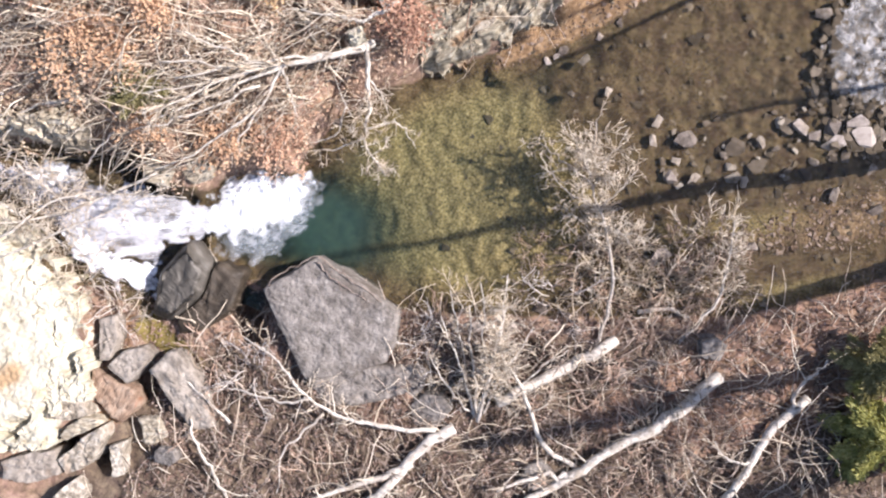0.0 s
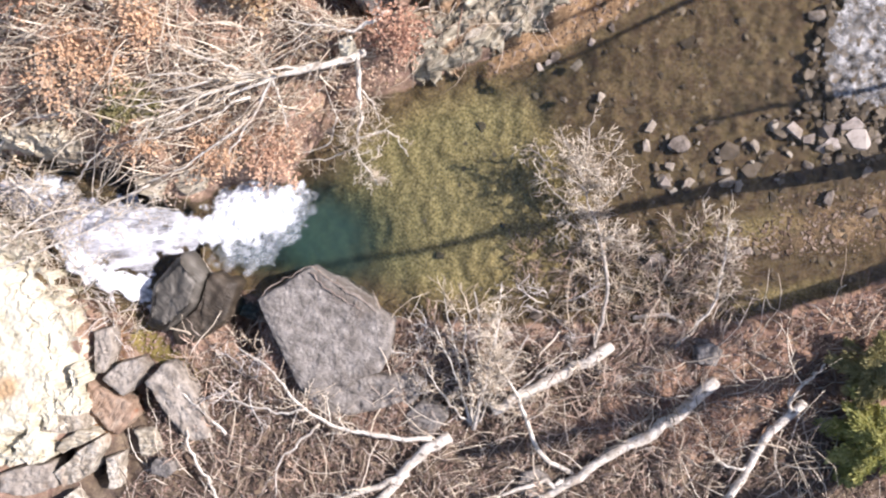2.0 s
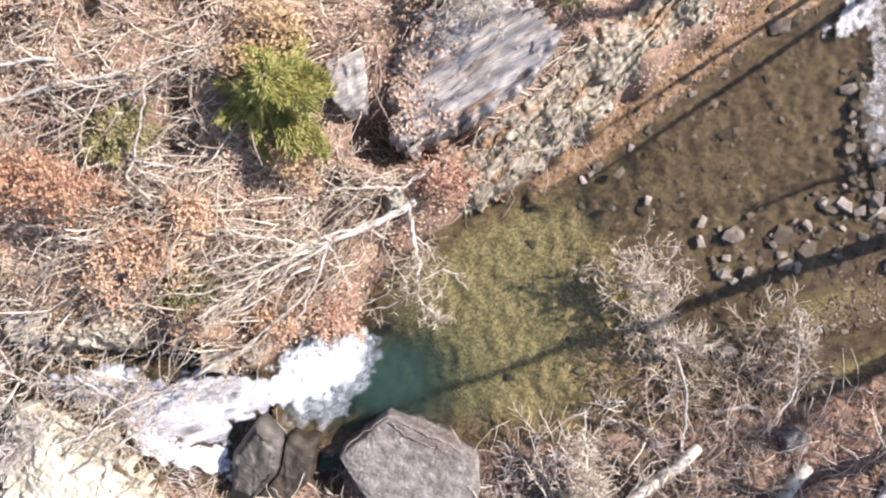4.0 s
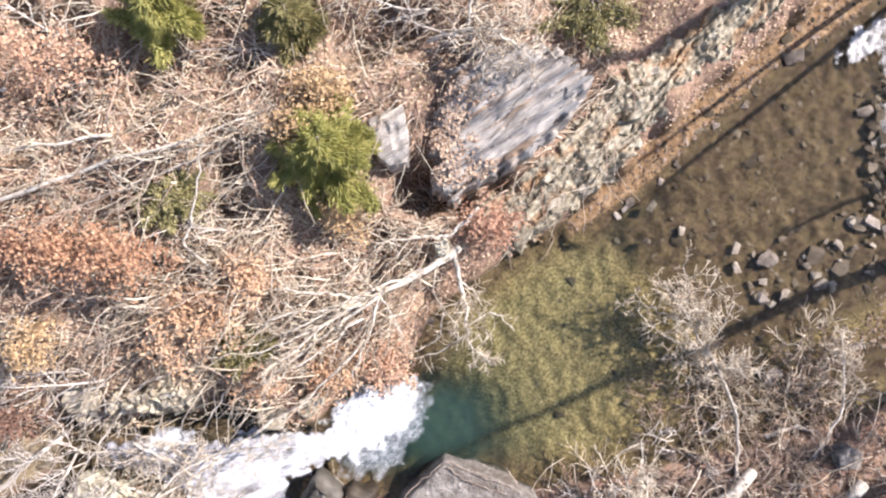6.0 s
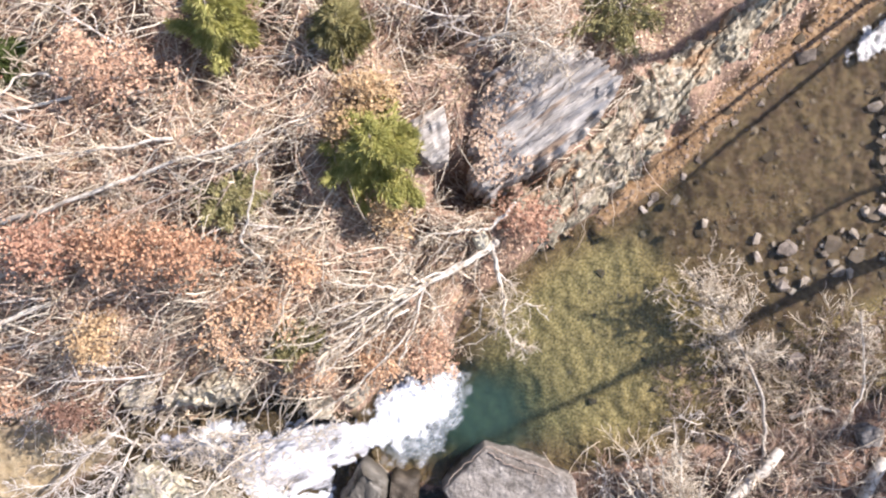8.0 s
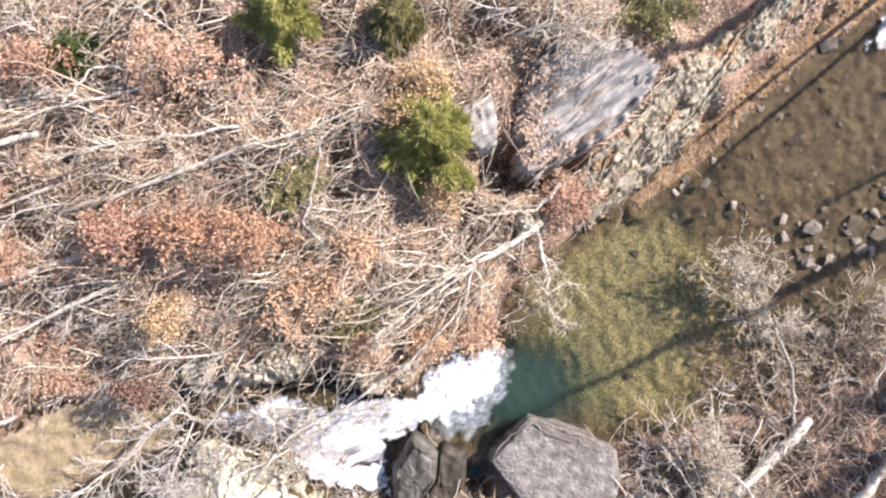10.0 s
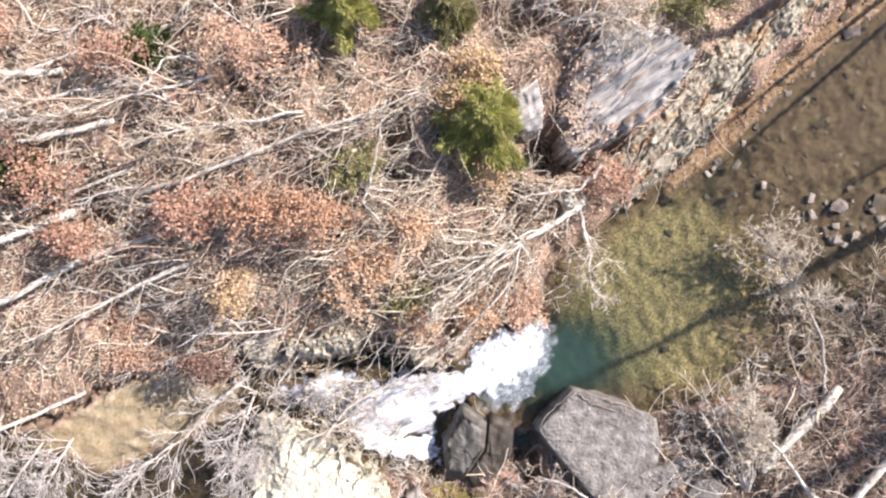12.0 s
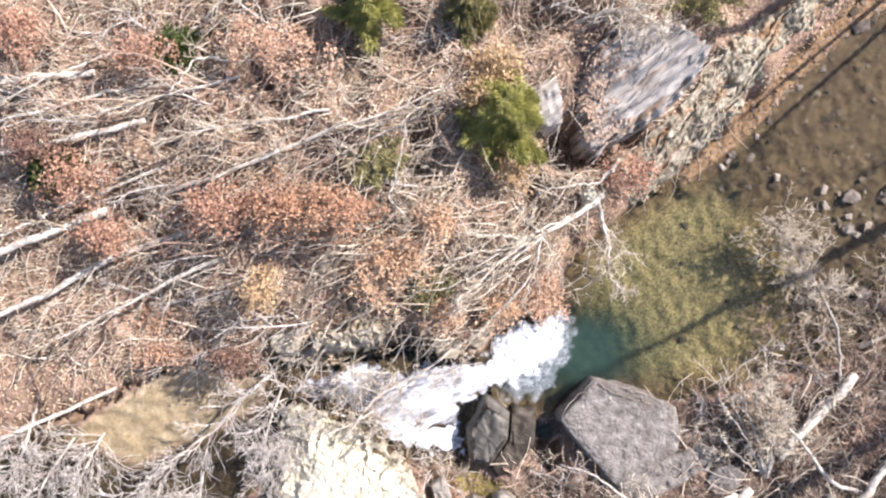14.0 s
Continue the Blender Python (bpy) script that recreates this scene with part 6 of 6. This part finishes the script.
g = np.random.RandomState(790)
low = []
while len(low) < 60:
    x, y = g.uniform(2.8, 20.5), g.uniform(-14, -2)
    d = float(inside_distance(POOL, np.array([x]), np.array([y]))[0])
    if -6.5 < d < 0.15 and y < 0.5 * x - 6 and x < 17 + 2 * g.uniform() and not (3.4 < x < 8.2 and -9 < y < -4.5) and not (x > 16.5 and y > -5.5 and g.uniform() < 0.8):
        low.append((x, y))
low += [(12.5, -2.9), (13.5, -3.3), (14.3, -2.6), (15.2, -2.2), (16.0, -1.6), (14.8, -3.4), (12.0, -3.9), (11.0, -3.6), (16.8, -1.8), (13.0, -2.0), (15.6, -3.0), (11.6, -2.9)]
while len(low) < 104:
    x, y = g.uniform(10.6, 17.4), g.uniform(-4.4, 0.2)
    if 0.42 * x - 9.2 < y < 0.42 * x - 6.7:
        low.append((x, y))
strew(brush, low, "bushes on the low bank", 791)
strew(pale, [(9.0, -5.6), (9.9, -5.0), (10.6, -6.3), (9.3, -7.0), (11.9, -3.6), (13.3, -2.6), (14.9, -2.2), (3.6, -8.0), (8.6, -6.3), (15.6, -0.2), (-2.1, -7.2), (-1.3, -7.6), (-0.4, -7.9), (0.0, -8.4), (-3.2, -5.9), (-4.3, -5.5), (-5.3, -5.7), (-3.9, -6.5), (4.1, -8.4)], "pale bushes by the pool", 792, 0.8, 1.3)
slope = []
while len(slope) < 90:
    x, y = g.uniform(-16, 6), g.uniform(-4.5, 9.5)
    if y > 0.75 * x - 1.2 and not (2 < x < 7.6 and 3 < y < 6.5) and float(inside_distance(UPPER, np.array([x]), np.array([y]))[0]) < -0.5:
        slope.append((x, y))
strew(lean, slope, "leaning saplings on the slope", 793, 0.7, 1.5, 22)
hill_bush = [shrub("bare_bush", "tangled leafless bush on the hillside", 800 + k, 8, 0.55, 0.7, (TWIG, TWIG_WARM, TWIG)[k % 3], twigs=9, r=0.018) for k in range(3)]
bush = []
while len(bush) < 48:
    x, y = g.uniform(-16, 5), g.uniform(-4.5, 9.5)
    if y > 0.75 * x - 1.5 and not (2 < x < 7.6 and 3 < y < 6.5) and float(inside_distance(UPPER, np.array([x]), np.array([y]))[0]) < -0.4:
        bush.append((x, y))
strew(hill_bush, bush, "bushes on the hillside", 794)

# ---- tall trees beyond the view, whose shadows cross the creek ----
TALL = "tall leafless tree standing downstream of the pool"
bare_tree("tall_tree", [(24.0, 5.7, 0.2), (23.4, 5.7, 6), (22.8, 5.7, 12), (22.3, 5.7, 17)], 0.3, 0.05, TALL, "tree", 811, 8, 1.6, 0.5, depth=0, bark=BARK_GREY, twig=TWIG_DARK, start=0.6, thin=0.012, group="tall trees downstream")
bare_tree("tall_tree", [(24.4, 8.4, 0.2), (23.6, 8.2, 4), (22.7, 7.9, 8.2)], 0.14, 0.04, TALL, "tree", 812, 16, 1.8, 0.8, bark=BARK_GREY, twig=TWIG_DARK, start=0.55, thin=0.012, group="tall trees downstream")
bare_tree("tall_tree", [(19.7, 13.1, 1.5), (19.1, 11.4, 5), (18.4, 9.6, 9)], 0.12, 0.05, TALL, "tree", 813, 10, 1.5, 0.8, bark=BARK_GREY, twig=TWIG_DARK, start=0.7, thin=0.012, group="tall trees downstream")
bare_tree("tall_tree", [(20.6, 12.9, 1.5), (19.9, 10.9, 5), (19.2, 8.8, 9)], 0.12, 0.05, TALL, "tree", 814, 10, 1.5, 0.8, bark=BARK_GREY, twig=TWIG_DARK, start=0.7, thin=0.012, group="tall trees downstream")
bare_tree("tall_tree", [(26.0, 4.0, 0.2), (25.7, 3.1, 5), (25.3, 2.2, 10)], 0.4, 0.12, TALL, "tree", 815, 20, 2.0, 0.8, depth=1, bark=BARK_GREY, twig=TWIG_DARK, start=0.7, thin=0.012, group="tall trees downstream")
bare_tree("tall_tree", [(26.2, -4.6, 1.0), (26.1, -4.7, 6), (26.0, -4.8, 12)], 0.25, 0.05, TALL, "tree", 818, 30, 2.6, 0.8, depth=1, bark=BARK_GREY, twig=TWIG_DARK, start=0.35, thin=0.014, group="tall trees downstream")
bare_tree("tall_tree", [(28.6, -6.4, 1.0), (28.5, -6.5, 7), (28.3, -6.6, 13)], 0.28, 0.05, TALL, "tree", 819, 34, 2.8, 0.8, depth=1, bark=BARK_GREY, twig=TWIG_DARK, start=0.3, thin=0.014, group="tall trees downstream")
bare_tree("tall_tree", [(24.6, -0.1, 0.6), (24.5, -0.2, 7), (24.4, -0.3, 14)], 0.3, 0.16, TALL, "tree", 816, 24, 2.4, 0.8, depth=1, bark=BARK_GREY, twig=TWIG_DARK, start=0.45, thin=0.012, group="tall trees downstream")
bare_tree("tall_tree", [(26.5, -2.5, 1.0), (26.45, -2.55, 7), (26.4, -2.6, 13)], 0.26, 0.12, TALL, "tree", 817, 24, 2.6, 0.8, depth=1, bark=BARK_GREY, twig=TWIG_DARK, start=0.4, thin=0.012, group="tall trees downstream")

bare_tree("tall_tree", [(20.1, 14.0, 2.0), (20.05, 13.95, 8), (20.0, 13.9, 15)], 0.26, 0.15, "tall many-stemmed leafless tree standing above the far bank", "tree", 820, 5, 1.8, 0.6, depth=0, bark=BARK_GREY, twig=TWIG_DARK, start=0.7, thin=0.012, group="tall trees downstream",
          forks=[([(20.0, 13.9, 14.5), (20.0 - 0.52 * o, 13.9 + 0.86 * o, 17.5), (20.0 - 0.62 * o, 13.9 + 1.0 * o, 22.0 - abs(o))], 0.065) for o in (-1.5, -0.8, 0.0, 0.6)])
